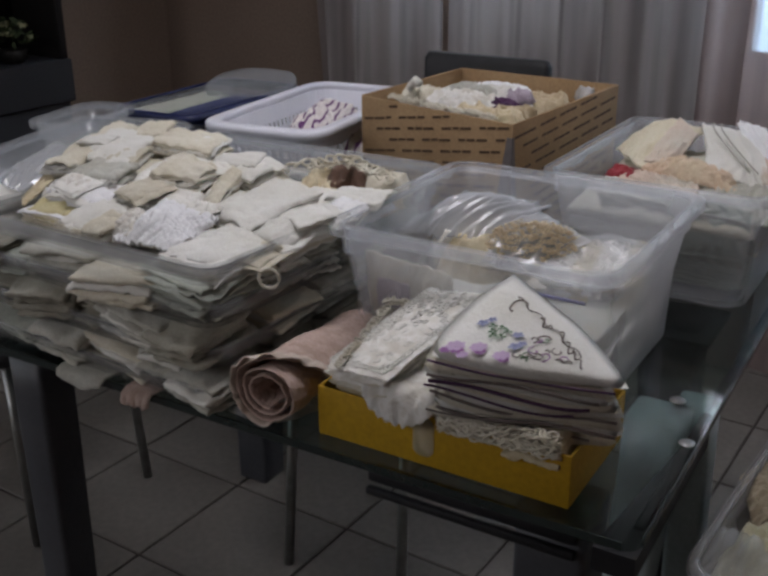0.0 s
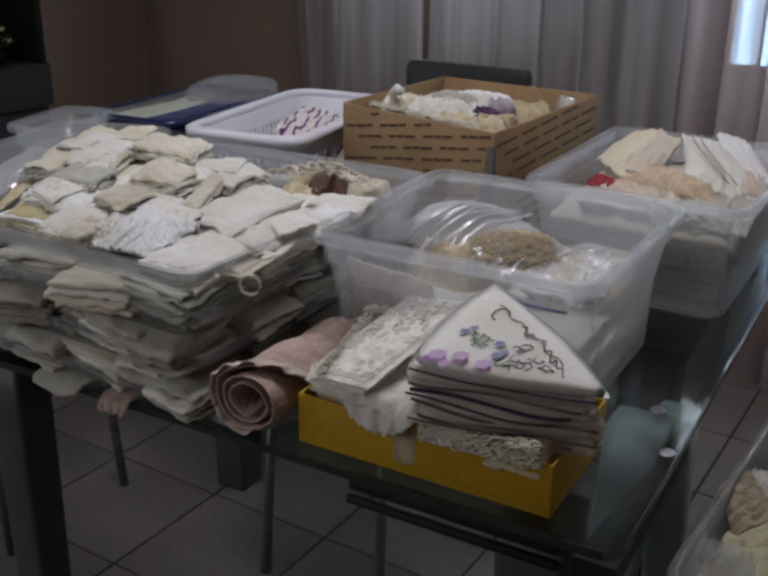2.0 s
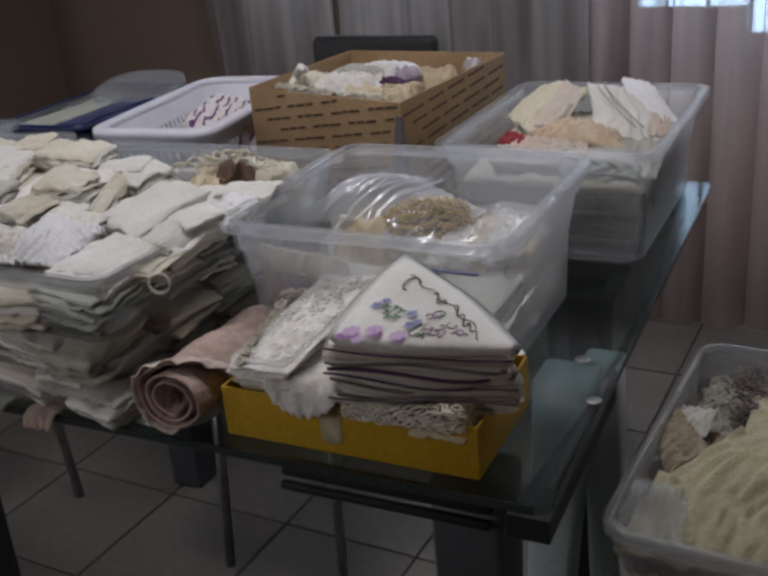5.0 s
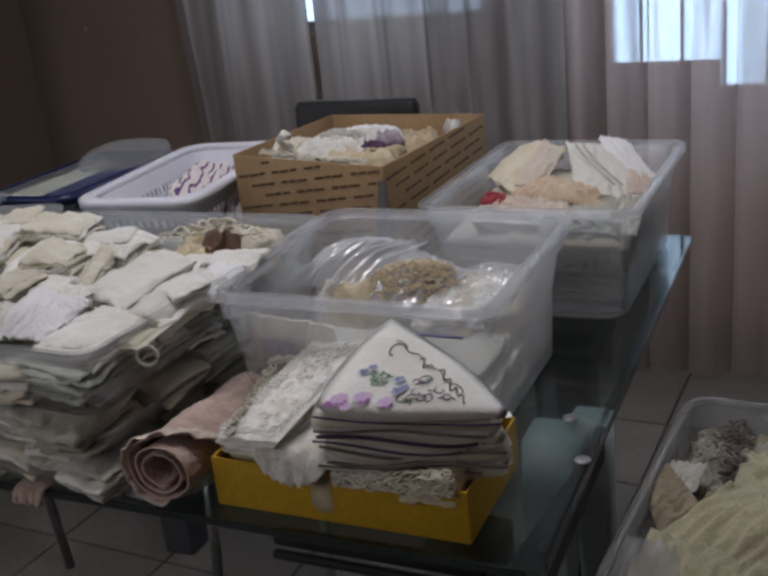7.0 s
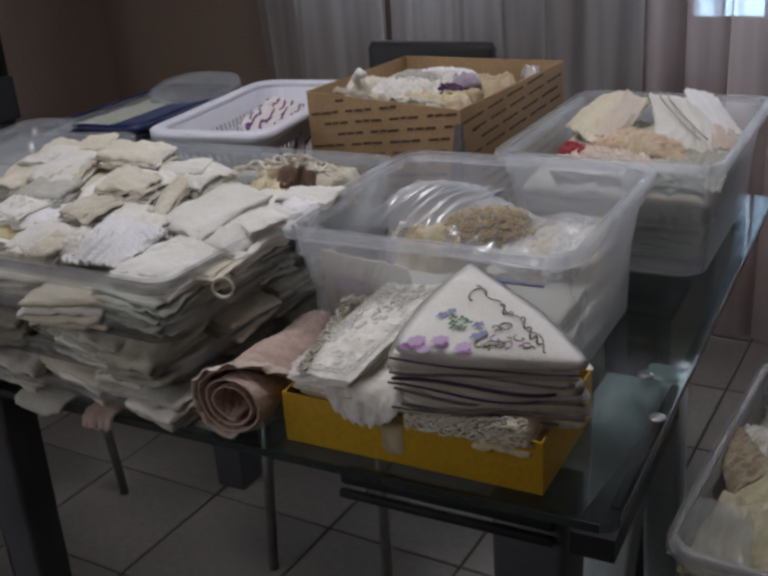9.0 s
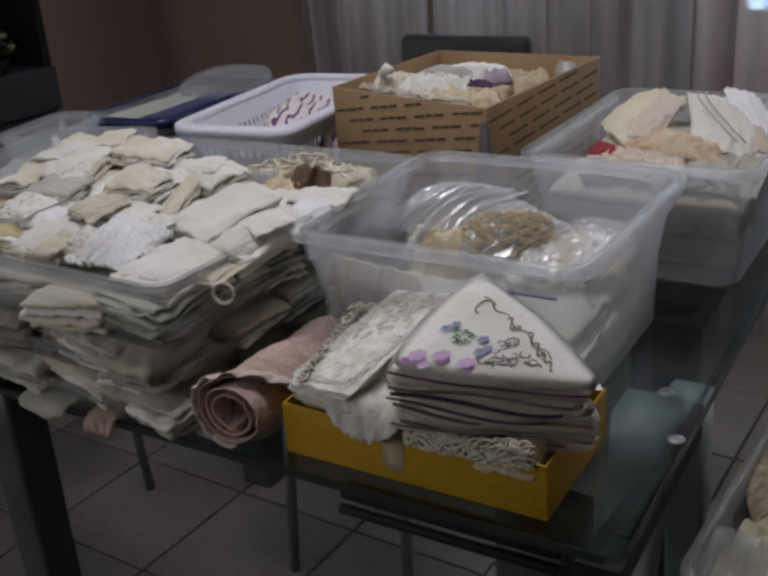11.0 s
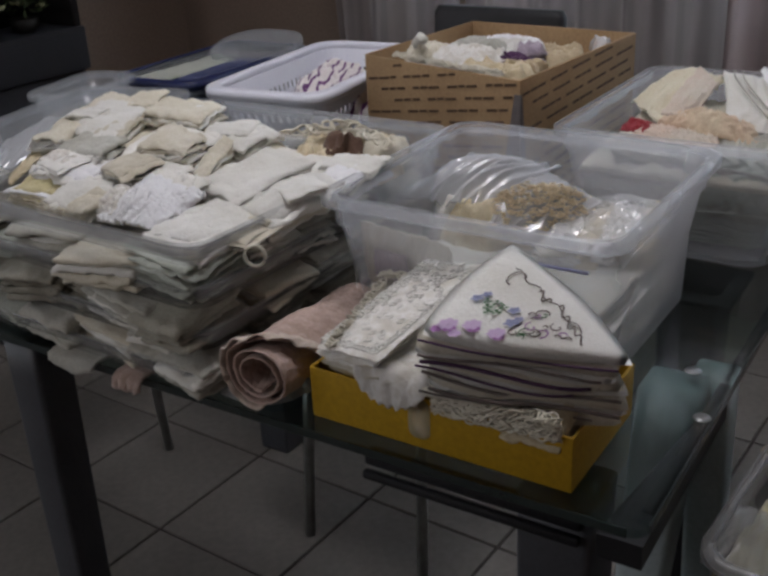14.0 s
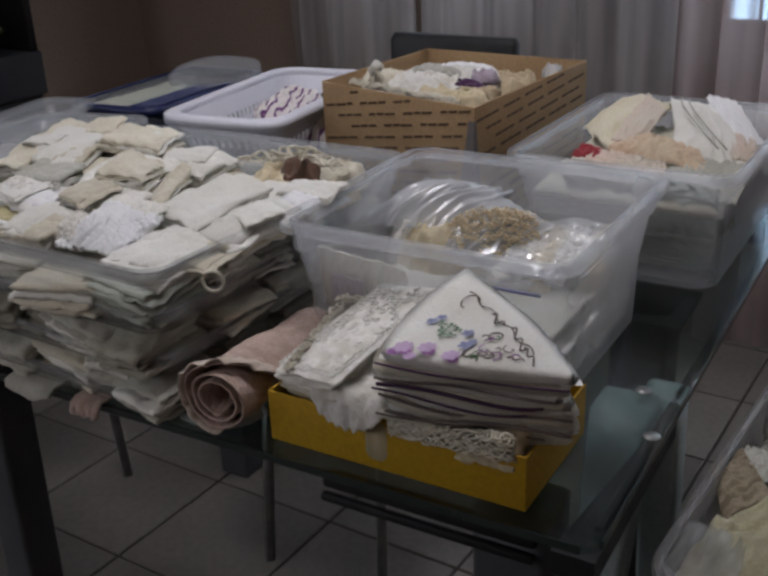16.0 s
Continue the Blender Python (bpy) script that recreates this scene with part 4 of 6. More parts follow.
# ---- cardboard box ----
def cardboard_box(m, w, d, h):
    b = thing("cardboard_box", "open printed brown cardboard box heaped with lace and cloths", "cardboard box", m)
    t = 0.004
    panels = {}
    for nm, c, s in (("front_panel", (0, -d / 2 + t / 2, h / 2), (w, t, h)), ("back_panel", (0, d / 2 - t / 2, h / 2), (w, t, h)),
                     ("side_panel", (-w / 2 + t / 2, 0.034, h / 2), (t, d - 2 * t - 0.068, h)), ("side_panel", (w / 2 - t / 2, 0, h / 2), (t, d - 2 * t, h)), ("bottom", (0, 0.034, t / 2), (w - 2 * t, d - 2 * t - 0.068, t))):
        panels[nm, c[0] < 0] = part(nm, boxed(c, s, 0.001), CARDBOARD, b)
    askew = Matrix.Translation((w / 2, -d / 2, 0)) @ pose(0, 0, 0, 0, 0, -10.5) @ Matrix.Translation((-w / 2, d / 2, 0))
    rnd = random.Random(6)

    def rows(face_w, place, tilt):
        bm = bmesh.new()
        slant = math.tan(math.radians(tilt))
        for r in range(-4, 16):
            z0 = h - 0.012 - r * 0.0200
            x = -face_w / 2 + 0.008 + (r % 3) * 0.032
            while x < face_w / 2 - 0.03:
                for k in range(3):
                    wl = rnd.uniform(0.014, 0.026)
                    z = z0 + slant * x
                    if x + wl < face_w / 2 - 0.042 * (1 - z / h) - 0.005 and 0.006 < z < h - 0.006:
                        bmesh.ops.create_cube(bm, size=1, matrix=Matrix.Translation(place(x + wl / 2, z)) @ (pose(0, 0, 0, 0, -tilt, 0) if place is front else pose(0, 0, 0, tilt, 0, 0)) @ Matrix.Diagonal((wl, 0.0006, 0.0045, 1) if place is front else (0.0006, wl, 0.0045, 1)))
                    x += wl + 0.003
                x += 0.016
        return bm

    def front(x, z):
        return (x, -d / 2 - 0.0005, z)

    def right(x, z):
        return (w / 2 + 0.0005, x, z)
    flap = part("torn_corner", loft(bmesh.new(), [[(w / 2 - 0.010, -d / 2 - e, h - 0.022), (w / 2 + 0.001, -d / 2 - e, h - 0.022), (w / 2 + 0.001, -d / 2 - e, 0.002), (w / 2 - 0.046, -d / 2 - e, 0.002)] for e in (0.0004, 0.0016)]), PANEL_GREY, b, "grey inner flap showing through the torn corner", smooth=False)
    part("torn_corner", loft(bmesh.new(), [[(w / 2 + e, -d / 2, h - 0.022), (w / 2 + e, -d / 2 + 0.004, h - 0.022), (w / 2 + e, -d / 2 + 0.034, 0.002), (w / 2 + e, -d / 2, 0.002)] for e in (0.0004, 0.0016)]), PANEL_GREY, b, smooth=False)
    front_print = tagged(part("print", rows(w, front, 9), CARD_PRINT, b, "rows of small dark printed bars", smooth=False), kind="stuff")
    tagged(part("print", rows(d, right, 3), CARD_PRINT, b, "rows of small dark printed bars", smooth=False), kind="stuff")
    for ob in (panels["front_panel", False], flap, front_print):
        ob.matrix_local = askew
    return b


CB = pose(-0.645, 0.875, Z, 0, 0, -1.5)
cardboard_box(CB, 0.355, 0.435, 0.238)


def in_box(x, y, z, rx=0, ry=0, t=0):
    return CB @ pose(x * 1.15, y * 1.08, z - 0.012, rx, ry, t)


single("paper_filling", boxed((0, 0.035, 0.09), (0.33, 0.33, 0.17), 0.02), LINEN_GREY, "cloths filling the cardboard box", "cloth", in_box(0, 0, 0.006))
for k, (x, y, w, d, h, mt, lb, sc) in enumerate((
        (-0.04, -0.10, 0.24, 0.12, 0.07, LACE_WHITE, "off-white lace spilling over the box", 26),
        (0.06, -0.14, 0.16, 0.09, 0.068, LACE_CREAM, "cream lace trim over the box's edge", 30),
        (-0.02, 0.03, 0.24, 0.15, 0.08, LINEN_WHITE, "white crumpled cotton in the box", 16),
        (0.065, 0.10, 0.12, 0.14, 0.06, LINEN_TAN, "tan cloth in the box", 20),
        (0.07, -0.05, 0.09, 0.10, 0.06, LINEN_GREY, "grey cloth in the box", 24))):
    single("crumpled_cloth", crumple(w, d, h, 60 + k, 40, 32, 1.0, sc), mt, lb, "cloth", in_box(x, y + (0.055, 0.035)[k] if k < 2 else y, 0.188 if k < 2 else 0.175, 0, 0, (4, 8, 24, 36, 48, 60, 72)[k]), "cloths in the cardboard box")
single("lace_roll", tube(bmesh.new(), [(-0.13, -0.15, 0.235), (-0.125, -0.155, 0.262), (-0.11, -0.16, 0.275), (-0.10, -0.165, 0.27)], 0.006, 10, 0.009), LINEN_WHITE, "small rolled end of cream lace", "lace", in_box(0.02, 0.055, 0.004))
single("crochet_trim", loops_edge(bmesh.new(), [p for a in range(3) for p in line((-0.13 + 0.01 * a, -0.105 - 0.006 * a, 0.250), (0.12, -0.155 - 0.006 * a, 0.248), 30)], 0.006, 0.0017, 90), LINEN_CREAM, "looped lace trim hanging over the box's edge", "lace", in_box(0, -0.016, 0))
single("crumpled_cloth", crumple(0.16, 0.12, 0.05, 92, 44, 36, 0.8, 24), LINEN_BLUE, "pale lilac-white cotton heaped in the box", "cloth", in_box(0.0, 0.05, 0.205, 0, 0, 20), "cloths in the cardboard box")
single("folded_linen", folded(0.06, 0.02, 0.008, 3, 93, 0.008), RED_CLOTH, "dark red cloth strip in the box", "cloth", in_box(0.0, -0.02, 0.236, 6, 8, 12), "cloths in the cardboard box")
single("folded_linen", folded(0.06, 0.022, 0.010, 3, 94, 0.008), PURPLE_CLOTH, "dark purple cloth strip in the box", "cloth", in_box(0.06, -0.035, 0.232, 4, 10, -8), "cloths in the cardboard box")
single("plastic_wrap", crumple(0.04, 0.035, 0.022, 71, 20, 20, 0.5, 60), BAG_PLASTIC, "small twist of clear plastic wrap", "plastic wrap", in_box(0.115, 0.15, 0.225))

for k, (x, y, z, w, d, mt, lb) in enumerate(((-0.02, 0.0, 0.240, 0.10, 0.06, LINEN_GREY, "grey crinkled cotton"), (0.05, 0.03, 0.232, 0.06, 0.045, LILAC_CLOTH, "mauve crinkled cotton"), (-0.08, -0.06, 0.238, 0.08, 0.06, LINEN_CREAM, "cream crinkled lace"), (0.09, -0.06, 0.222, 0.07, 0.06, LINEN_TAN, "tan crinkled lace"), (0.0, -0.10, 0.236, 0.10, 0.05, LACE_WHITE, "white crinkled lace"))):
    single("crumpled_cloth", crumple(w, d, 0.022, 980 + k, 48, 40, 0.55, 44), mt, lb + " on the heap in the cardboard box", "cloth", in_box(x, y, z, 0, 0, 25 * k), "cloths in the cardboard box")

# ---- white basket and blue tub ----
def basket(m, w, d, h):
    b = thing("laundry_basket", "white plastic basket with round holes, holding printed cloths", "basket", m)
    tp = 0.035
    part("rim", loft(bmesh.new(), [[(x, y, z) for x, y in ring_pts(w - 2 * e, d - 2 * e, 0.05)] for e, z in ((0.0, h - 0.018), (0.0, h - 0.003), (0.004, h), (0.02, h), (0.022, h - 0.004), (0.018, h - 0.018))], closed=True), WHITE_PLASTIC, b)
    bm = bmesh.new()
    nz = 24
    per = ring_pts(w - 0.036, d - 0.036, 0.05, 6)
    # walls as a fine lattice, with open squares for the two rows of holes
    pts = []
    for i in range(len(per)):
        a, c = Vector(per[i]), Vector(per[(i + 1) % len(per)])
        k = max(1, round((c - a).length / 0.0036))
        pts += [a.lerp(c, j / k) for j in range(k)]
    grid = []
    for j in range(nz + 1):
        f = j / nz
        s = 1 - (1 - f) * tp * 2 / w
        grid.append([bm.verts.new((p.x * s, p.y * s, 0.004 + f * (h - 0.018))) for p in pts])
    for j in range(nz):
        for i in range(len(pts)):
            if j in (12, 13, 17, 18) and i % 5 in (0, 1):
                continue
            k = (i + 1) % len(pts)
            bm.faces.new((grid[j][i], grid[j][k], grid[j + 1][k], grid[j + 1][i]))
    bm.normal_update()
    bmesh.ops.solidify(bm, geom=bm.faces[:], thickness=0.0025)
    part("wall", bm, WHITE_PLASTIC, b, smooth=False)
    part("bottom", loft(bmesh.new(), [[(x, y, z) for x, y in ring_pts(w - 0.11, d - 0.11, 0.04)] for z in (0.0, 0.004)]), WHITE_PLASTIC, b)
    return b


BK = pose(-1.008, 0.835, Z, 0, 0, 9.0)
basket(BK, 0.265, 0.485, 0.185)
single("folded_linen", folded(0.16, 0.34, 0.085, 4, 41), LINEN_WHITE, "linens lying in the white basket", "linen", BK @ pose(0.01, 0, 0.006))
single("printed_cloth", crumple(0.18, 0.25, 0.05, 42, 60, 60, 0.8, 24), PURPLE_PRINT, "white cloth printed with purple streaks in the basket", "cloth", BK @ pose(0.045, 0.0, 0.118, 6, 14, 8))

TB = pose(-1.318, 0.852, Z, 0, 0, 5.0)
tub = bin_thing("clear plastic tub with a navy blue rim and a loose lid", TB, 0.222, 0.42, 0.165, 0.02, TRAY_PLASTIC, "blue_rimmed_tub", "tub")
part("blue_rim", loft(bmesh.new(), [[(x, y, z) for x, y in ring_pts(0.218 - 2 * e, 0.416 - 2 * e, 0.04)] for e, z in ((-0.004, 0.150), (-0.004, 0.166), (0.004, 0.169), (0.012, 0.168), (0.012, 0.1655), (0.004, 0.1655))], closed=True), BLUE_PLASTIC, tub, "navy blue band")
lid = bmesh.new()
loft(lid, [[(x, y, z) for x, y in ring_pts(0.215 - 2 * e, 0.17 - 2 * e, 0.08)] for e, z in ((0.0, 0), (0.0, 0.012), (0.012, 0.014), (0.016, 0.006), (0.03, 0.006))])
lid_ob = part("lid", lid, TRAY_PLASTIC, tub, "clear rounded plastic lid")
lid_ob.matrix_local = pose(0.03, 0.115, 0.170, 12, 0, 0)
single("folded_linen", folded(0.09, 0.27, 0.05, 4, 51), LINEN_GREEN, "pale green-yellow linens in the tub", "linen", TB @ pose(-0.045, -0.03, 0.105, 0, 0, 0))
single("folded_linen", folded(0.085, 0.27, 0.05, 3, 52), NAVY_CLOTH, "navy folded cloth in the tub", "linen", TB @ pose(0.055, -0.04, 0.108))
single("folded_linen", folded(0.17, 0.34, 0.09, 4, 53), LINEN_GREY, "linens filling the tub", "linen", TB @ pose(0, 0, 0.01))
box_c = bin_thing("low clear plastic box at the table's end", pose(-1.365, 0.535, Z, 0, 0, 14), 0.13, 0.22, 0.18, 0.02, TRAY_PLASTIC, "plastic_box", "plastic box")
single("folded_linen", folded(0.08, 0.16, 0.12, 5, 54), LINEN_GREY, "grey linens in the low box", "linen", pose(-1.365, 0.535, Z + 0.01, 0, 0, 14))

# ---- stack of trays with linens ----
SX, SY = -0.742, 0.163
# greyer than the top linens: holds the sides' shade and dull plastic
MATS = (LINEN_GREY, LINEN_CREAM, LINEN_GREEN, LINEN_GREY, DIM_GREY, DIM_GREY, LINEN_GREY)
NAMES = ("greyish white folded linen", "cream folded linen", "pale green-grey folded linen", "greyish folded napkin", "dull grey folded lace", "darker grey folded napkin", "greyish folded cloth")
rs = random.Random(17)
STEP = 0.053
for k in range(4):
    z = Z + 0.0015 + k * STEP
    w, d = 0.455 - 0.006 * (k % 2), 0.375
    tr = bin_thing("shallow grey clear plastic tray layered with linens", pose(SX + 0.004 * (k % 2), SY, z, 0, 0, rs.uniform(-0.8, 0.8)), w, d, 0.034, 0.008, DULL_PLASTIC, "plastic_tray", "tray", rim=0.005)
    if k == 3:
        break
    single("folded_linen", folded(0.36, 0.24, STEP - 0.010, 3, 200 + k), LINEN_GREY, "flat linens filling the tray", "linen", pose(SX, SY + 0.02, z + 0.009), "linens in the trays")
    x = SX - w / 2 - 0.01
    j = 0
    while x < SX + w / 2 - 0.05:
        pw = min(rs.uniform(0.06, 0.15), SX + w / 2 + 0.004 - x)
        i = rs.randrange(7)
        M = pose(x + pw / 2, SY - d / 2 + 0.062 - rs.uniform(-0.010, 0.022), z + 0.0095 + rs.uniform(0, 0.009), rs.uniform(-2, 14), rs.uniform(-5, 5), rs.uniform(-10, 10))
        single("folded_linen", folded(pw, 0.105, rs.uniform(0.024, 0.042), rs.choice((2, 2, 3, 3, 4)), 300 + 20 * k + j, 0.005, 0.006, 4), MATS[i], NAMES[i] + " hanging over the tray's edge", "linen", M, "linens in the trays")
        x += pw * rs.uniform(0.80, 0.98)
        j += 1
    y = SY - d / 2 + 0.12
    while y < SY + d / 2 - 0.04:
        pd = rs.uniform(0.06, 0.12)
        i = rs.randrange(7)
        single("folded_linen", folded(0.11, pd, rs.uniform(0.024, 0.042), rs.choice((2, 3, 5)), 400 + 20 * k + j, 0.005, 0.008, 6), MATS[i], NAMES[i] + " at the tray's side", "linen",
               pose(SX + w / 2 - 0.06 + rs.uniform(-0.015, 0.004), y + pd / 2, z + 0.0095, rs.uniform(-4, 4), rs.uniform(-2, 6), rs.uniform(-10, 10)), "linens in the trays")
        y += pd * 0.95
        j += 1
ZT = Z + 3 * STEP + 0.011
# flat linens that fill the top tray, then the folded pads that lie on them
for k, (x, y, zz, w, d, h, n, t, mt, lb) in enumerate((
        (-0.62, 0.125, 0.002, 0.24, 0.17, 0.008, 2, 2, LINEN_CREAM, "cream linens in the top tray"),
        (-0.83, 0.10, 0.002, 0.20, 0.13, 0.010, 2, 3, LINEN_BLUE, "white linens at the tray's front"),
        (-0.67, 0.245, 0.002, 0.27, 0.16, 0.022, 3, 0, LINEN_WHITE, "white linens at the tray's back"),
        (-0.88, 0.240, 0.002, 0.20, 0.16, 0.038, 5, 2, LINEN_CREAM, "cream linens heaped at the tray's far corner"))):
    single("folded_linen", folded(w, d, h, n, 500 + k, 0.003, 0.006, 3), mt, lb + " of the stack", "linen", pose(x, y, ZT + zz, 0, 0, t), "linens on top of the stack")
for k, (corners, h, n, mt, lb) in enumerate((
        (((-0.960, 0.115, 0.972), (-0.905, 0.130, 0.978), (-0.985, 0.335, 0.986), (-1.045, 0.325, 0.982)), 0.022, 4, LINEN_CREAM, "cream lace folded along the tray's side"),
        (((-0.930, 0.160, 0.980), (-0.838, 0.165, 0.982), (-0.905, 0.295, 0.990), (-1.010, 0.300, 0.988)), 0.026, 4, LINEN_WHITE, "large white folded cloth at the back of the stack"),
        (((-0.895, 0.262, 0.984), (-0.775, 0.268, 0.982), (-0.800, 0.345, 0.988), (-0.915, 0.345, 0.990)), 0.022, 4, LINEN_CREAM, "cream linen doily folded at the back"),
        (((-0.760, 0.245, 0.968), (-0.675, 0.240, 0.962), (-0.680, 0.335, 0.966), (-0.775, 0.335, 0.970)), 0.024, 5, LINEN_WHITE, "white folded napkins behind the tablecloth"),
        (((-0.905, 0.108, 0.966), (-0.812, 0.118, 0.970), (-0.822, 0.176, 0.978), (-0.900, 0.176, 0.976)), 0.014, 2, LINEN_GREY, "greyish round doily lying on white napkins"),
        (((-0.905, 0.068, 0.950), (-0.790, 0.070, 0.950), (-0.800, 0.128, 0.962), (-0.905, 0.126, 0.960)), 0.016, 4, LINEN_BLUE, "bluish white napkins sloping down the pile"),
        (((-0.812, 0.140, 0.964), (-0.700, 0.160, 0.966), (-0.712, 0.252, 0.974), (-0.820, 0.238, 0.976)), 0.028, 6, LINEN_WHITE, "white folded napkins under a cream one"),
        (((-0.782, 0.146, 0.980), (-0.706, 0.158, 0.980), (-0.716, 0.214, 0.984), (-0.806, 0.224, 0.986)), 0.012, 3, LINEN_CREAM, "cream folded napkin on the stack"),
        (((-0.792, 0.094, 0.952), (-0.688, 0.116, 0.950), (-0.694, 0.166, 0.958), (-0.790, 0.150, 0.960)), 0.018, 4, LINEN_WHITE, "white flat napkins in the middle of the stack"),
        (((-0.695, 0.160, 0.950), (-0.664, 0.150, 0.950), (-0.700, 0.262, 0.968), (-0.738, 0.262, 0.968)), 0.022, 6, LINEN_CREAM, "napkins standing with their cream edges up"),
        (((-0.668, 0.132, 0.950), (-0.574, 0.116, 0.948), (-0.545, 0.236, 0.964), (-0.648, 0.270, 0.966)), 0.032, 6, LINEN_WHITE, "large white folded tablecloth on the stack"),
        (((-0.915, 0.040, 0.930), (-0.840, 0.040, 0.930), (-0.838, 0.084, 0.940), (-0.915, 0.086, 0.942)), 0.026, 6, YELLOW_CLOTH, "yellowed folded lace on the stack"),
        (((-0.930, 0.078, 0.944), (-0.868, 0.072, 0.944), (-0.880, 0.120, 0.952), (-0.940, 0.122, 0.952)), 0.014, 3, LINEN_WHITE, "white folded cloth at the tray's corner"),
        (((-0.828, 0.020, 0.934), (-0.740, 0.022, 0.930), (-0.722, 0.090, 0.946), (-0.820, 0.086, 0.948)), 0.026, 5, LINEN_WHITE, "white folded napkins at the tray's edge"),
        (((-0.628, 0.014, 0.932), (-0.534, 0.010, 0.934), (-0.520, 0.108, 0.942), (-0.606, 0.112, 0.946)), 0.030, 9, LINEN_WHITE, "white folded napkins with cream edges"),
        (((-0.566, 0.108, 0.944), (-0.508, 0.100, 0.938), (-0.492, 0.232, 0.950), (-0.548, 0.240, 0.952)), 0.026, 5, LINEN_WHITE, "white folded cloths at the stack's side"),
        (((-0.545, 0.235, 0.946), (-0.490, 0.225, 0.944), (-0.490, 0.330, 0.950), (-0.555, 0.330, 0.950)), 0.024, 4, LINEN_BLUE, "white folded cloth beside the crochet"),
        (((-0.775, 0.018, 0.940), (-0.735, 0.016, 0.938), (-0.715, 0.060, 0.948), (-0.765, 0.070, 0.950)), 0.008, 2, LINEN_CREAM, "cream napkin corner turned over the edge"))):
    linen = single("folded_linen", pad(corners, h * 1.25, n, 540 + k), mt, lb + ("" if len(lb.split()) > 4 else " on the stack"), "linen", group="linens on top of the stack")
    if k in (0, 2, 4, 6, 8, 11, 13, 15):
        a, c = Vector(corners[0]), Vector(corners[1])
        rows = [q - Vector((0, 0.003 * m, 0.004 + 0.004 * m)) for m in range(3) for q in line(a, c, 20)]
        tagged(part("lace_edge", loops_edge(bmesh.new(), rows, 0.0032, 0.0011, 700 + k), LINEN_CREAM if k % 4 else LINEN_WHITE, linen, "narrow looped lace edge"), kind="stuff")
for k, (corners, fo, am, bu, mt, lb) in enumerate((
        (((-0.722, 0.020, 0.926), (-0.620, 0.024, 0.926), (-0.615, 0.105, 0.950), (-0.715, 0.112, 0.954)), 7, 0.009, 0.014, LINEN_BLUE, "bluish white crumpled cotton on the stack"),
        (((-0.742, 0.030, 0.930), (-0.690, 0.026, 0.930), (-0.680, 0.070, 0.944), (-0.735, 0.080, 0.950)), 7, 0.007, 0.010, LACE_WHITE, "white crumpled lace at the tray's edge"),
        (((-0.905, 0.085, 0.955), (-0.850, 0.080, 0.955), (-0.845, 0.115, 0.962), (-0.900, 0.118, 0.964)), 7, 0.006, 0.006, LACE_WHITE, "white lace lying among the napkins"),
        (((-0.700, 0.098, 0.948), (-0.625, 0.098, 0.948), (-0.632, 0.135, 0.954), (-0.695, 0.140, 0.956)), 7, 0.006, 0.006, LINEN_WHITE, "white cotton between the napkins"),
        (((-0.965, 0.075, 0.930), (-0.930, 0.050, 0.930), (-0.945, 0.160, 0.966), (-0.990, 0.190, 0.966)), 4, 0.004, 0.004, LACE_CREAM, "cream lace along the tray's side"))):
    single("draped_cloth", swath(corners, 590 + k, fo, am, bu), mt, lb, "cloth", group="linens on top of the stack")
rl = random.Random(91)
for k, (x, y, z) in enumerate(((-0.95, 0.215, 0.990), (-0.925, 0.305, 0.994), (-0.735, 0.290, 0.974), (-0.865, 0.095, 0.962), (-0.76, 0.122, 0.966), (-0.530, 0.180, 0.954), (-0.52, 0.285, 0.956))):
    w, d, t = rl.uniform(0.050, 0.085), rl.uniform(0.035, 0.060), rl.uniform(-0.6, 0.6)
    ex, ey = Vector((math.cos(t), math.sin(t), 0.05)) * w / 2, Vector((-math.sin(t), math.cos(t), 0.12)) * d / 2
    c = Vector((x, y, z))
    four = (c - ex - ey, c + ex - ey, c + ex + ey, c - ex + ey)
    single("folded_linen", pad(four, 0.008, 2, 960 + k, 0.0035, 0.007), (LINEN_WHITE, LINEN_CREAM, LINEN_WHITE)[k % 3], "small folded napkin lying on the pile", "linen", group="linens on top of the stack")
# clear bin beside and behind the stack
bin_t = bin_thing("large clear plastic bin behind the stack of trays", pose(-1.120, 0.315, Z, 0, 0, 16), 0.24, 0.40, 0.196, 0.02, TRAY_PLASTIC)
single("crumpled_cloth", crumple(0.17, 0.30, 0.11, 596, 50, 50, 0.7, 20), LINEN_GREY, "greyish cloths inside the clear bin", "cloth", pose(-1.120, 0.315, Z + 0.012, 0, 0, 16))
single("clear_bag", swath(((-1.09, 0.12, 0.925), (-0.985, 0.09, 0.925), (-1.02, 0.24, 0.955), (-1.12, 0.27, 0.945)), 597, 5, 0.008, 0.012, 0.0006, 60), BAG_PLASTIC, "crumpled clear bag on the bin beside the stack", "bag")
for k, (a, c, mt) in enumerate((((-0.672, 0.130, 0.936), (-0.576, 0.112, 0.934), LINEN_WHITE), ((-0.676, 0.140, 0.940), (-0.656, 0.262, 0.952), LINEN_CREAM), ((-0.630, 0.008, 0.922), (-0.532, 0.004, 0.922), LINEN_CREAM))):
    a, c = Vector(a), Vector(c)
    single("lace_edging", loops_edge(bmesh.new(), line(a, c, 24) + line(a - Vector((0, 0, 0.006)), c - Vector((0, 0, 0.006)), 24), 0.0038, 0.0012, 650 + k), mt, "fine lace edging of a folded linen", "lace", group="lace edgings")
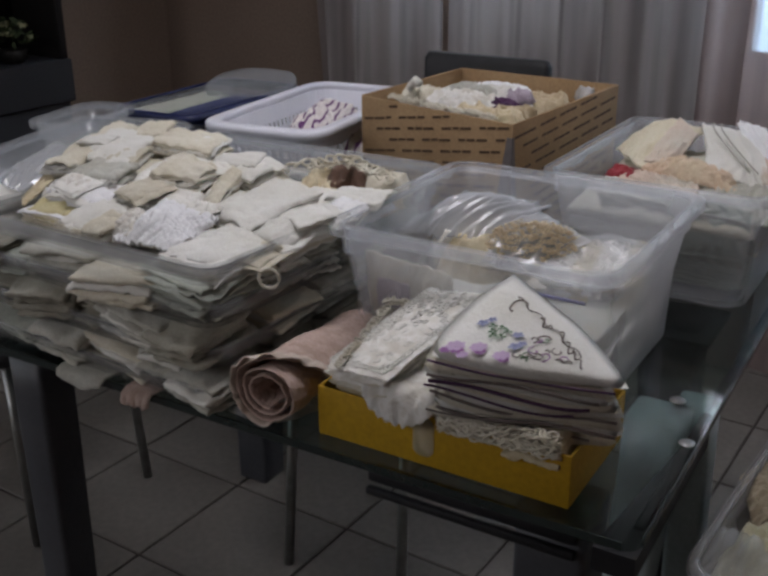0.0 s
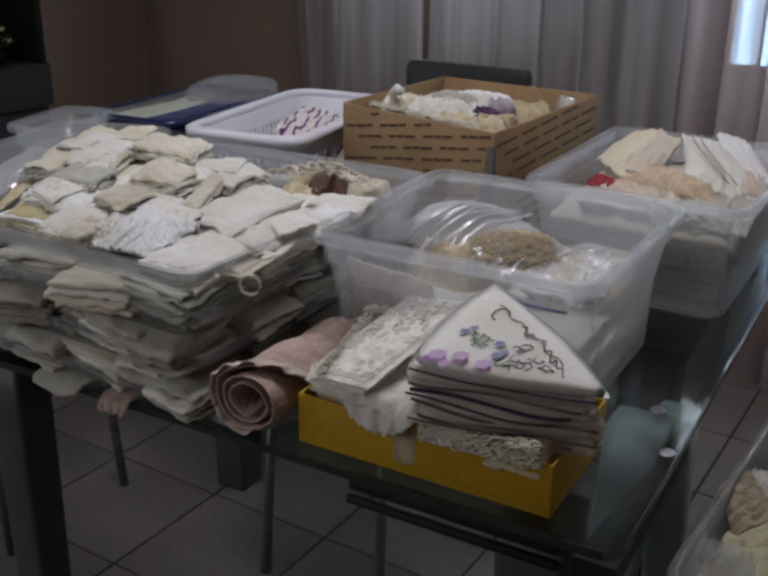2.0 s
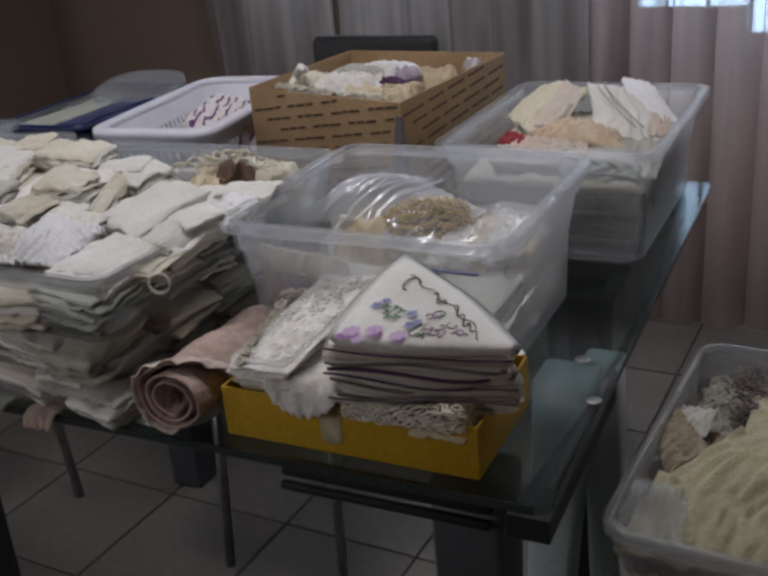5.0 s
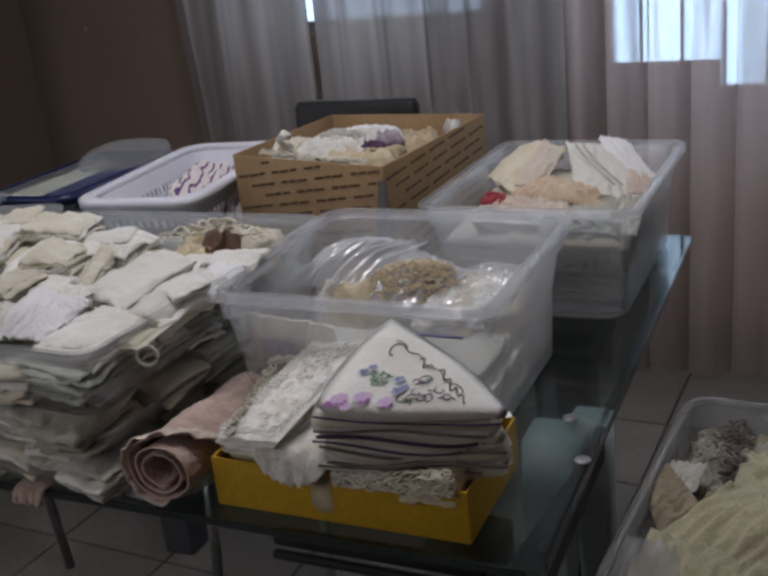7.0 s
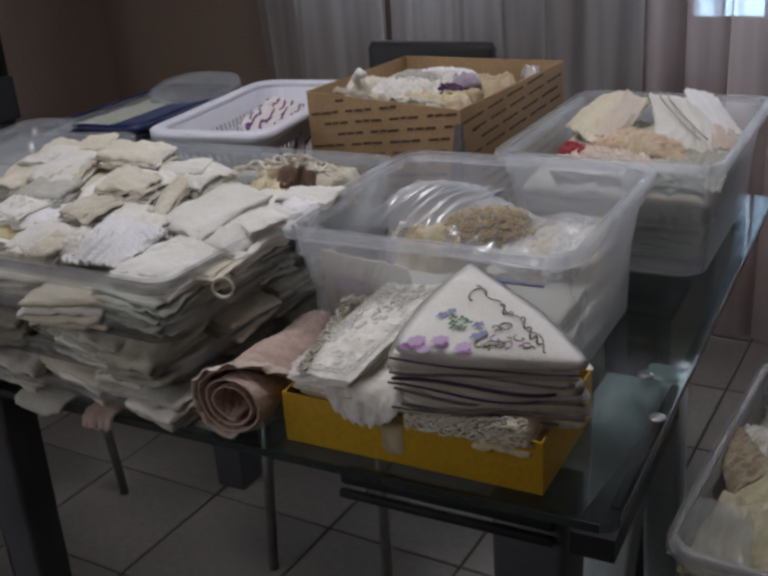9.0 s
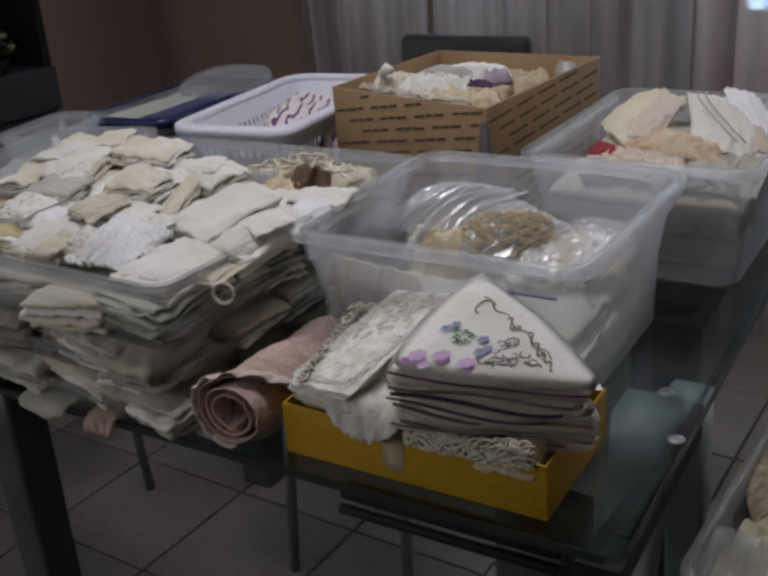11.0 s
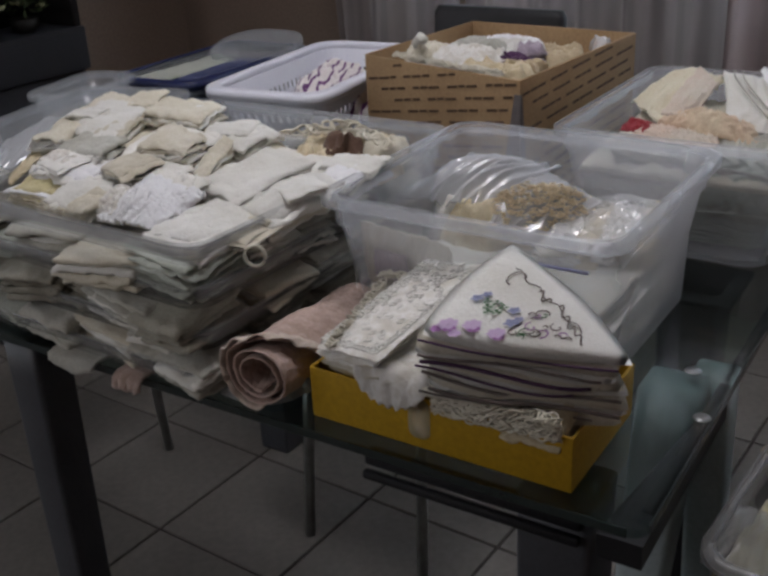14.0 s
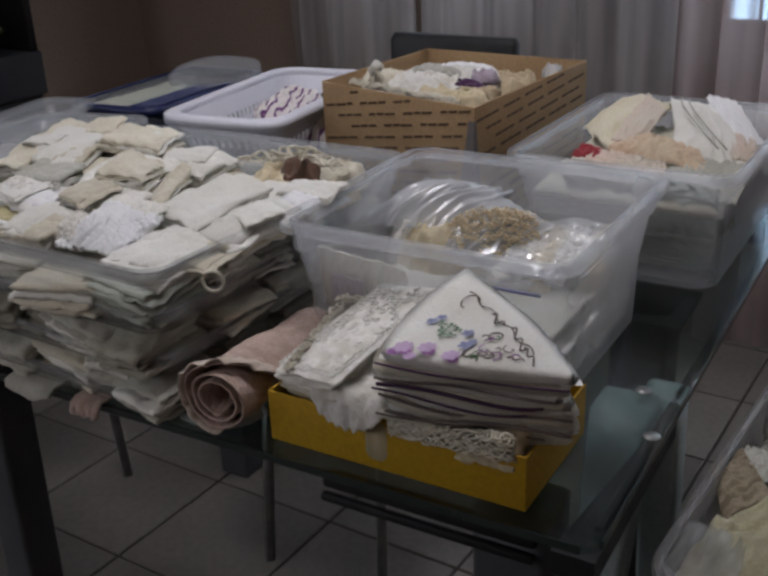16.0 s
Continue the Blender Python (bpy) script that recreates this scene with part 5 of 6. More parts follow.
single("crumpled_cloth", crumple(0.17, 0.14, 0.03, 532, 50, 40, 1.2, 34), LACE_CREAM, "cream crochet trim in a heap", "lace", pose(-0.60, 0.37, ZT - 0.01, 0, 0, 20))
single("crumpled_cloth", crumple(0.06, 0.04, 0.02, 533, 24, 20, 1.0, 34), BROWN_CLOTH, "dark brown cloth in the heap", "cloth", pose(-0.585, 0.345, ZT + 0.018, 0, 0, 20))
single("crumpled_cloth", crumple(0.06, 0.07, 0.035, 534, 24, 24, 0.5, 20), LINEN_CREAM, "cream rolled cloth in the heap", "cloth", pose(-0.535, 0.38, ZT + 0.01, 0, 0, -20))
single("crochet_trim", loops_edge(bmesh.new(), [p for a in range(5) for p in line((-0.68 + 0.03 * a, 0.33 + 0.012 * a, ZT + 0.045), (-0.60 + 0.02 * a, 0.40 - 0.01 * a, ZT + 0.052 - 0.004 * a), 9)], 0.008, 0.0025, 3), LINEN_CREAM, "looped cream crochet edging on the heap", "lace")
single("white_ring", tube(bmesh.new(), [(-0.474 + 0.010 * math.cos(a), 0.034 + 0.006 * math.cos(a), 0.922 + 0.012 * math.sin(a)) for a in (2 * math.pi * k / 20 for k in range(21))], 0.0019, 6), LINEN_CREAM, "small white ring hanging from a cloth", "ring")
# side box beside the stack
single("folded_linen", folded(0.14, 0.12, 0.17, 7, 540, 0.004), LINEN_WHITE, "pile of white folded cloths beside the trays", "linen", pose(-1.07, 0.07, Z, 0, 0, 5))
# cloths hanging below the bottom tray
def hanging_end(x, w, drop, seed, material, label):
    """The end of a cloth that lies under the trays and hangs limply over the table's edge."""
    rnd = random.Random(seed)
    o = Vector((rnd.random() * 50, 0, rnd.random() * 50))
    bm = bmesh.new()
    rows = []
    edge = 0.006 + 0.049 * x
    for j in range(15):
        s = j / 14
        row = []
        for i in range(25):
            u = i / 24 * 2 - 1
            reach = 0.05 + drop * (1 - 0.35 * u * u + 0.3 * noise.noise(o + Vector((u * 2.5, 0, 0))))
            q = reach * s
            y, z = (0.05 - q, 0.0) if q < 0.05 else (-0.006 - 0.25 * (q - 0.05), -(q - 0.05))
            wob = 0.005 * noise.noise(o + Vector((u * 4, s * 3, 2))) * s
            row.append(bm.verts.new((x + u * w / 2 * (1 - 0.15 * s), edge + y + wob, Z + 0.004 + z + abs(wob) * (q < 0.05))))
        rows.append(row)
    for a, c in zip(rows, rows[1:]):
        for i in range(24):
            bm.faces.new((a[i], a[i + 1], c[i + 1], c[i]))
    bm.normal_update()
    bmesh.ops.solidify(bm, geom=bm.faces[:], thickness=0.003)
    return single("hanging_cloth", bm, material, label, "cloth")


hanging_end(-0.745, 0.095, 0.014, 1, LINEN_GREY, "greyish white cloth end hanging over the table's edge")
hanging_end(-0.645, 0.050, 0.018, 2, PINK_LACE, "peach lace end hanging over the table's edge")

# ---- pink rolled lace ----
def rolled(m, length, r, turns, material, label):
    """Lace rolled into a loose cone, wide in front; its outer lap runs back slantwise with a pale frill along it."""
    end = math.radians(-35)

    def at(u, v):
        a = end + (1 - u) * turns * 2 * math.pi
        lap = max(0.0, min(1.0, 1 - (1 - u) * turns * 360 / 150))
        lap = lap * lap * (3 - 2 * lap)
        y0 = 0.085 * lap
        rr = r * (0.42 + 0.58 * u) * (1.16 - 0.42 * v) * (1 + 0.05 * noise.noise(Vector((a * 0.8, v * 3, 2)))) + 0.003 * u * math.sin(v * 13 + a)
        yy = -length / 2 + y0 + (length - y0) * v + 0.004 * noise.noise(Vector((a, v * 2, 9)))
        rr += 0.0022 * noise.noise(Vector((a * 7, v * 40, 6))) + 0.0014 * noise.noise(Vector((a * 16, v * 90, 1)))
        return Vector((rr * math.cos(a), yy, rr * math.sin(a) * 0.88))
    bm = bmesh.new()
    n, ny = 220, 70
    grid = [[bm.verts.new(at(i / n, j / ny)) for i in range(n + 1)] for j in range(ny + 1)]
    for j in range(ny):
        for i in range(n):
            bm.faces.new((grid[j][i], grid[j][i + 1], grid[j + 1][i + 1], grid[j + 1][i]))
    bm.normal_update()
    bmesh.ops.solidify(bm, geom=bm.faces[:], thickness=0.0016)
    ob = single("lace_roll", bm, material, label, "lace", m)
    # the frill follows the front edge of the outer lap
    fr = bmesh.new()
    rows = []
    k = 90
    for j in range(4):
        row = []
        for i in range(k + 1):
            u = 1 - 0.30 * i / k
            p = at(u, 0)
            out = Vector((p.x, 0, p.z)).normalized()
            wave = 0.0022 * math.sin(i * 0.75) * j / 3
            row.append(fr.verts.new(p + out * (0.0022 + 0.0012 * j + wave) + Vector((0, 0.013 - 0.006 * j + wave, 0))))
        rows.append(row)
    for a, c in zip(rows, rows[1:]):
        for i in range(k):
            fr.faces.new((a[i], a[i + 1], c[i + 1], c[i]))
    fr.normal_update()
    bmesh.ops.solidify(fr, geom=fr.faces[:], thickness=0.0012)
    part("frill", fr, FRILL, ob, "paler scalloped lace frill")
    return ob


bin_u = bin_thing("clear plastic bin behind the trays, holding cream crochet", pose(-0.755, 0.435, Z, 0, 0, 3), 0.50, 0.15, 0.196, 0.015, TRAY_PLASTIC)
single("folded_linen", folded(0.42, 0.09, 0.15, 5, 580), LINEN_CREAM, "cream linens filling the clear bin", "linen", pose(-0.755, 0.435, Z + 0.01, 0, 0, 3))
rolled(pose(-0.464, 0.105, Z + 0.044, 0, 0, 4), 0.215, 0.043, 2.9, PINK_LACE, "rolled dusty pink lace lying on the table")
single("clear_bag", crumple(0.13, 0.12, 0.02, 570, 24, 24, 0.5, 40), BAG_PLASTIC, "flat clear plastic bag under the pink lace", "bag", pose(-0.50, 0.06, Z + 0.001, 0, 0, 8), smooth=False)

# ---- yellow box with handkerchiefs ----
YB = pose(-0.2485, 0.139, Z, 0, 0, 2.5)
yb = thing("yellow_box", "shallow mustard yellow card box holding lace and handkerchiefs", "card box", YB)
for nm, c, s in (("front_panel", (0, -0.11, 0.031), (0.309, 0.003, 0.062)), ("back_panel", (0, 0.055, 0.031), (0.309, 0.003, 0.062)), ("side_panel", (-0.153, -0.0275, 0.031), (0.003, 0.162, 0.062)),
                 ("side_panel", (0.153, -0.0275, 0.031), (0.003, 0.162, 0.062)), ("bottom", (0, -0.0275, 0.0015), (0.303, 0.162, 0.003))):
    part(nm, boxed(c, s, 0.0008), YELLOW_CARD, yb)
part("tape", loft(bmesh.new(), [[(x - 0.015, -0.1122 - e, z + 0.036) for x, z in ring_pts(0.026, 0.048, 0.01)] for e in (0, 0.0006)]), TAPE, yb, "strip of clear tape")
single("folded_linen", folded(0.29, 0.15, 0.055, 5, 601, 0.003), LACE_CREAM, "cream crocheted lace filling the yellow box", "lace", YB @ pose(0, -0.027, 0.004))


def tri_pad(pts, layers, gap, seed, n=16):
    """Handkerchiefs folded into triangles and laid in a pile: soft three-cornered layers, each slightly shifted."""
    rnd = random.Random(seed)
    bms = []
    for k in range(layers):
        bm = bmesh.new()
        o = Vector((rnd.uniform(0, 40), rnd.uniform(0, 40), 0))
        sh = Vector((rnd.uniform(-0.004, 0.005) - (0.007 * k if k in (1, 2) else 0), rnd.uniform(-0.012, 0.005), -gap * k - rnd.uniform(0, 0.0015)))
        A, B, C = [Vector(p) + sh for p in pts]
        t = gap * 0.55
        for side in (1, -1):
            vs = {}
            for i in range(n + 1):
                for j in range(n + 1 - i):
                    u, v = i / n, j / n
                    w = 1 - u - v
                    p = A * w + B * u + C * v
                    e = min(u, v, w) * 3
                    bulge = 0.014 * math.sqrt(max(0.0, u * v * w * 27)) * 0.6 * (1 if k == 0 else 0.75)
                    edge = min(1.0, e * 6) ** 0.5
                    p = p + Vector((0, 0, bulge + (0.001 if k == 0 else 0.0045) * noise.noise(o + p * 30) + side * t * 0.5 * edge))
                    p.z -= (0.0035 * math.sin(7 * u + 1.3 * k) * (1 - v)) if k else 0.0
                    tip = max(0.0, max(u, v, w) - 0.8) / 0.2
                    p += ((A + B + C) / 3 - p) * (0.04 if k == 0 else 0.07) * tip * tip
                    out = (p - (A + B + C) / 3)
                    out.z = 0
                    p += out.normalized() * 0.012 * (4 * max(u * v, v * w, u * w)) * (1 - min(1, e * 3))
                    vs[i, j] = bm.verts.new(p)
            for i in range(n):
                for j in range(n - i):
                    bm.faces.new((vs[i, j], vs[i + 1, j], vs[i, j + 1]))
                    if i + j < n - 1:
                        bm.faces.new((vs[i + 1, j], vs[i + 1, j + 1], vs[i, j + 1]))
        bmesh.ops.remove_doubles(bm, verts=bm.verts, dist=0.0004)
        bms.append((bm, sh))
    return bms


HL, HR, HT = (-0.241, 0.006, 0.893), (-0.050, 0.090, 0.870), (-0.236, 0.188, 0.928)
HANKIES, SLIPS = [], []
for k, (bm, slip) in enumerate(tri_pad((HL, HR, HT), 8, 0.0088, 9)):
    HANKIES.append(None)
    SLIPS.append(slip)
    HANKIES[-1] = single("handkerchief", bm, (LINEN_WHITE, LINEN_CREAM)[k % 2] if k else LINEN_WHITE, "white embroidered handkerchief folded in a pile" if k else "white handkerchief embroidered with purple flowers and dark scrolls", "handkerchief", group="handkerchiefs in the yellow box")


def on_hanky(u, v, lift=0.0):
    """A place on the top handkerchief; u towards its right corner, v towards its back corner."""
    A, B, C = Vector(HL), Vector(HR), Vector(HT)
    w = 1 - u - v
    p = A * w + B * u + C * v
    return p + Vector((0, 0, 0.014 * 0.6 * math.sqrt(max(0.0, u * v * w * 27)) + 0.0031 + lift))


def petals(u, v, r, n, material, name, label):
    bm = bmesh.new()
    c = on_hanky(u, v)
    ax, ay = (Vector(HR) - Vector(HL)).normalized(), (Vector(HT) - Vector(HL)).normalized()
    for k in range(n):
        a = 2 * math.pi * k / n
        d = ax * math.cos(a) + ay * math.sin(a)
        s = ax * -math.sin(a) + ay * math.cos(a)
        v4 = [c + d * r * f + s * r * g + Vector((0, 0, 0.001 * h)) for f, g, h in ((0.05, 0, 0.5), (0.55, -0.42, 1), (1.0, -0.2, 1), (1.05, 0.2, 1), (0.55, 0.42, 1))]
        mid = mid if k else bm.verts.new(c + Vector((0, 0, 0.0006)))
        bm.faces.new([mid] + [bm.verts.new(q) for q in v4[1:]])
    return part("embroidery", bm, material, HANKIES[0], label)


for u, v, r, mt in ((0.04, 0.09, 0.012, THREAD_LILAC), (0.06, 0.06, 0.009, THREAD_PURPLE), (0.15, 0.10, 0.011, THREAD_LILAC), (0.17, 0.07, 0.008, THREAD_PURPLE), (0.28, 0.06, 0.011, THREAD_LILAC), (0.30, 0.035, 0.007, THREAD_PURPLE), (0.10, 0.025, 0.008, THREAD_LILAC), (0.01, 0.05, 0.008, THREAD_PURPLE)):
    petals(u + 0.05, v, r * 0.78, 7, mt, "flower", "lilac embroidered flower")
for u, v, r in ((0.12, 0.33, 0.006), (0.33, 0.25, 0.006), (0.36, 0.15, 0.007), (0.15, 0.37, 0.005), (0.38, 0.18, 0.005)):
    petals(u, v, r, 5, THREAD_BLUE, "flower", "small blue embroidered flower")
for u, v in ((0.2, 0.26), (0.23, 0.30), (0.26, 0.22), (0.18, 0.31), (0.22, 0.22), (0.27, 0.27)):
    petals(u, v, 0.005, 3, THREAD_GREEN, "leaf", "green embroidered leaf")


def scroll(pts, r=0.0009, lift=0.0006):
    return tube(bmesh.new(), [on_hanky(u, v, lift) for u, v in pts], r, 4)


for pts in ([(0.20 + 0.05 * math.cos(a) * (1 - a / 9), 0.56 + 0.07 * math.sin(a)) for a in (k * 0.45 for k in range(12))],
            [(0.36 + 0.09 * s, 0.46 - 0.10 * s + 0.035 * math.sin(s * 9)) for s in (k / 12 for k in range(13))],
            [(0.50 + 0.14 * s, 0.36 - 0.20 * s + 0.03 * math.sin(s * 14)) for s in (k / 14 for k in range(15))],
            [(0.46 + 0.03 * math.cos(a), 0.26 + 0.03 * math.sin(a)) for a in (k * 0.4 for k in range(12))],
            [(0.62 + 0.10 * s, 0.20 - 0.12 * s + 0.02 * math.sin(s * 12)) for s in (k / 10 for k in range(11))],
            [(0.58 + 0.08 * s, 0.10 + 0.01 * math.sin(s * 10)) for s in (k / 8 for k in range(9))]):
    part("embroidery", scroll(pts), THREAD_DARK, HANKIES[0], "dark stitched scroll")
rc = random.Random(31)
for k in range(16):
    u0, v0 = rc.uniform(0.40, 0.72), rc.uniform(0.06, 0.30)
    if u0 + v0 > 0.9:
        continue
    a0, sp = rc.uniform(0, 6), rc.uniform(0.02, 0.045)
    part("embroidery", scroll([(u0 + sp * (1 - s) * math.cos(a0 + 5 * s), v0 + sp * (1 - s) * math.sin(a0 + 5 * s)) for s in (j / 9 for j in range(10))], 0.0007), (THREAD_DARK, THREAD_GREEN, THREAD_PURPLE)[k % 3], HANKIES[0], "fine stitched curl")
part("embroidery", scroll([(0.16 + 0.52 * s, 0.66 - 0.50 * s + 0.02 * math.sin(s * 22)) for s in (j / 40 for j in range(41))], 0.0007), THREAD_DARK, HANKIES[0], "long stitched vine")
for k in range(7):
    trim = bmesh.new()
    o = SLIPS[k] + Vector((0, -0.001, -0.0035))
    tube(trim, [Vector(HL).lerp(Vector(HR), s) + o + Vector((0.004 * math.sin(9 * s + k), -0.011 * 4 * s * (1 - s) - 0.001, -0.0035 * math.sin(7 * s + 1.3 * k) if k else 0)) for s in ((0.03 * (k % 3) + (0.91 - 0.05 * (k % 4)) * j / 24) for j in range(25))], 0.0014 + 0.0004 * (k % 3), 5)
    part("trim", trim, PURPLE_CLOTH if k in (0, 2, 3) else HEM_GREY, HANKIES[k], "dark stitched hem")

single("folded_linen", pad(((-0.160, 0.034, 0.822), (-0.100, 0.038, 0.820), (-0.100, 0.170, 0.836), (-0.165, 0.170, 0.836)), 0.040, 5, 612), LACE_CREAM, "cream crochet stuffed into the yellow box's end", "lace")

# white lace doily and crochet fringe in the yellow box
DOILY = pose(-0.322, 0.115, 0.838, 14, -10, -14)
dl = single("lace_doily", folded(0.105, 0.19, 0.03, 4, 620, 0.0015), LACE_WHITE, "white lace doily folded over the box", "lace", DOILY)
rm = random.Random(5)
mot = flat_loops(bmesh.new(), line((-0.044, -0.085, 0), (-0.044, 0.085, 0), 30) + line((0.044, -0.085, 0), (0.044, 0.085, 0), 30) + line((-0.036, -0.085, 0), (-0.036, 0.085, 0), 22) + line((-0.044, -0.085, 0), (0.044, -0.085, 0), 16) + [(rm.uniform(-0.03, 0.036), rm.uniform(-0.08, 0.085), 0) for _ in range(90)], 0.0048, 0.0011, 6)
mo = tagged(part("motif", mot, LINEN_WHITE, dl, "raised lace motifs"), kind="stuff")
mo.matrix_local = pose(0, 0, 0.0315)


def draped_lace(x0, x1, y_back, y_edge, z_top, drop, seed):
    """A lace sheet lying back over the box and hanging over its front in a scalloped curve."""
    bm = bmesh.new()
    n, m = 34, 30
    o = Vector((seed, seed * 2.0, 0))
    rows = []
    for j in range(m + 1):
        v = j / m
        row = []
        for i in range(n + 1):
            u = i / n * 2 - 1
            reach = (y_back - y_edge) + drop * math.sqrt(max(0.0, 1 - (u * 0.97) ** 2)) * (1 + 0.06 * math.cos(u * 26))
            s = reach * v
            flat = y_back - y_edge
            if s < flat:
                y, z = y_back - s, z_top - 0.10 * s
            else:
                h = s - flat
                y, z = y_edge - 0.012 * (1 - math.exp(-h * 90)), z_top - 0.10 * flat - h
            z += 0.004 * noise.noise(o + Vector((u * 3, v * 4, 0)))
            y += 0.003 * noise.noise(o + Vector((u * 5, v * 5, 4)))
            row.append(bm.verts.new(((x0 + x1) / 2 + u * (x1 - x0) / 2 * (1 - 0.08 * v), y, z)))
        rows.append(row)
    for a, c in zip(rows, rows[1:]):
        for i in range(n):
            bm.faces.new((a[i], a[i + 1], c[i + 1], c[i]))
    bm.normal_update()
    bmesh.ops.solidify(bm, geom=bm.faces[:], thickness=0.0018)
    return single("lace_doily", bm, LACE_WHITE, "scalloped white lace hanging over the box's front", "lace")


draped_lace(-0.335, -0.235, 0.09, 0.022, 0.846, 0.040, 3)
single("crochet_trim", loops_edge(bmesh.new(), [p for a in range(14) for p in line((-0.366 - 0.0016 * a, 0.018 + 0.003 * a, 0.846 - 0.0034 * a), (-0.392 - 0.0008 * a, 0.16, 0.862 - 0.0036 * a), 24)], 0.0050, 0.0015, 11), LINEN_CREAM, "cream looped crochet fringe at the box's side", "lace")
single("crochet_trim", loops_edge(bmesh.new(), [p for a in range(7) for p in line((-0.235, 0.020 - 0.0004 * a, 0.824 - 0.0028 * a), (-0.103, 0.030, 0.830 - 0.0036 * a), 30)], 0.0050, 0.0015, 12), LINEN_CREAM, "cream looped crochet edging at the box's front", "lace")
single("crochet_trim", loops_edge(bmesh.new(), [p for a in range(3) for p in line((-0.40, 0.165 + 0.004 * a, 0.865), (-0.30, 0.178, 0.872 - 0.004 * a), 24)], 0.0050, 0.0015, 13), LINEN_CREAM, "cream looped crochet behind the doily", "lace")

# ---- bin on the chair beside the table ----
B3 = pose(0.216, 0.326, 0.479, 0, 0, -2.0)
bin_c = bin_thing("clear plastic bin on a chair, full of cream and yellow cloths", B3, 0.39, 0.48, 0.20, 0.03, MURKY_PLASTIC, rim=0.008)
single("folded_linen", folded(0.30, 0.39, 0.11, 4, 700), LINEN_CREAM, "cream cloths filling the bin", "linen", B3 @ pose(0, 0, 0.012))
# cloths here take darkened colours, with the shade beside the table in them
rc = random.Random(44)
spots = [(x, y) for x in (-0.135, -0.06, 0.025, 0.11) for y in (-0.18, -0.09, 0.0, 0.09, 0.175)]
for k, (x, y) in enumerate(spots):
    mt, lb = ((DIM_YELLOW, "faded yellow crumpled cloth"), (DIM_GREY, "greyish crumpled lace"), (DIM_YELLOW, "yellowish crumpled lace"), (DIM_YELLOW, "pale yellow knitted cloth"))[rc.randrange(4)]
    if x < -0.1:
        mt, lb = ((LINEN_GREY, "greyish white lace"), (DIM_YELLOW, "yellowish knitted lace"), (DIM_TAN, "tan knitted lace"), (DIM_GREY, "grey crumpled lace"), (DIM_GREY, "grey crumpled cloth"))[k % 5]
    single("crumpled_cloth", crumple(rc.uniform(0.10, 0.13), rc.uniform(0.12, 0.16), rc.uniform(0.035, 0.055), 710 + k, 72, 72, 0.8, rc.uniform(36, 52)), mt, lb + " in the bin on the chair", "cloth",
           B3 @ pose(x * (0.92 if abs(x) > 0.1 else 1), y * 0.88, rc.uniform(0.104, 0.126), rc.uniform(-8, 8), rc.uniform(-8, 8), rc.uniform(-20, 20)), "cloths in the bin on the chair")
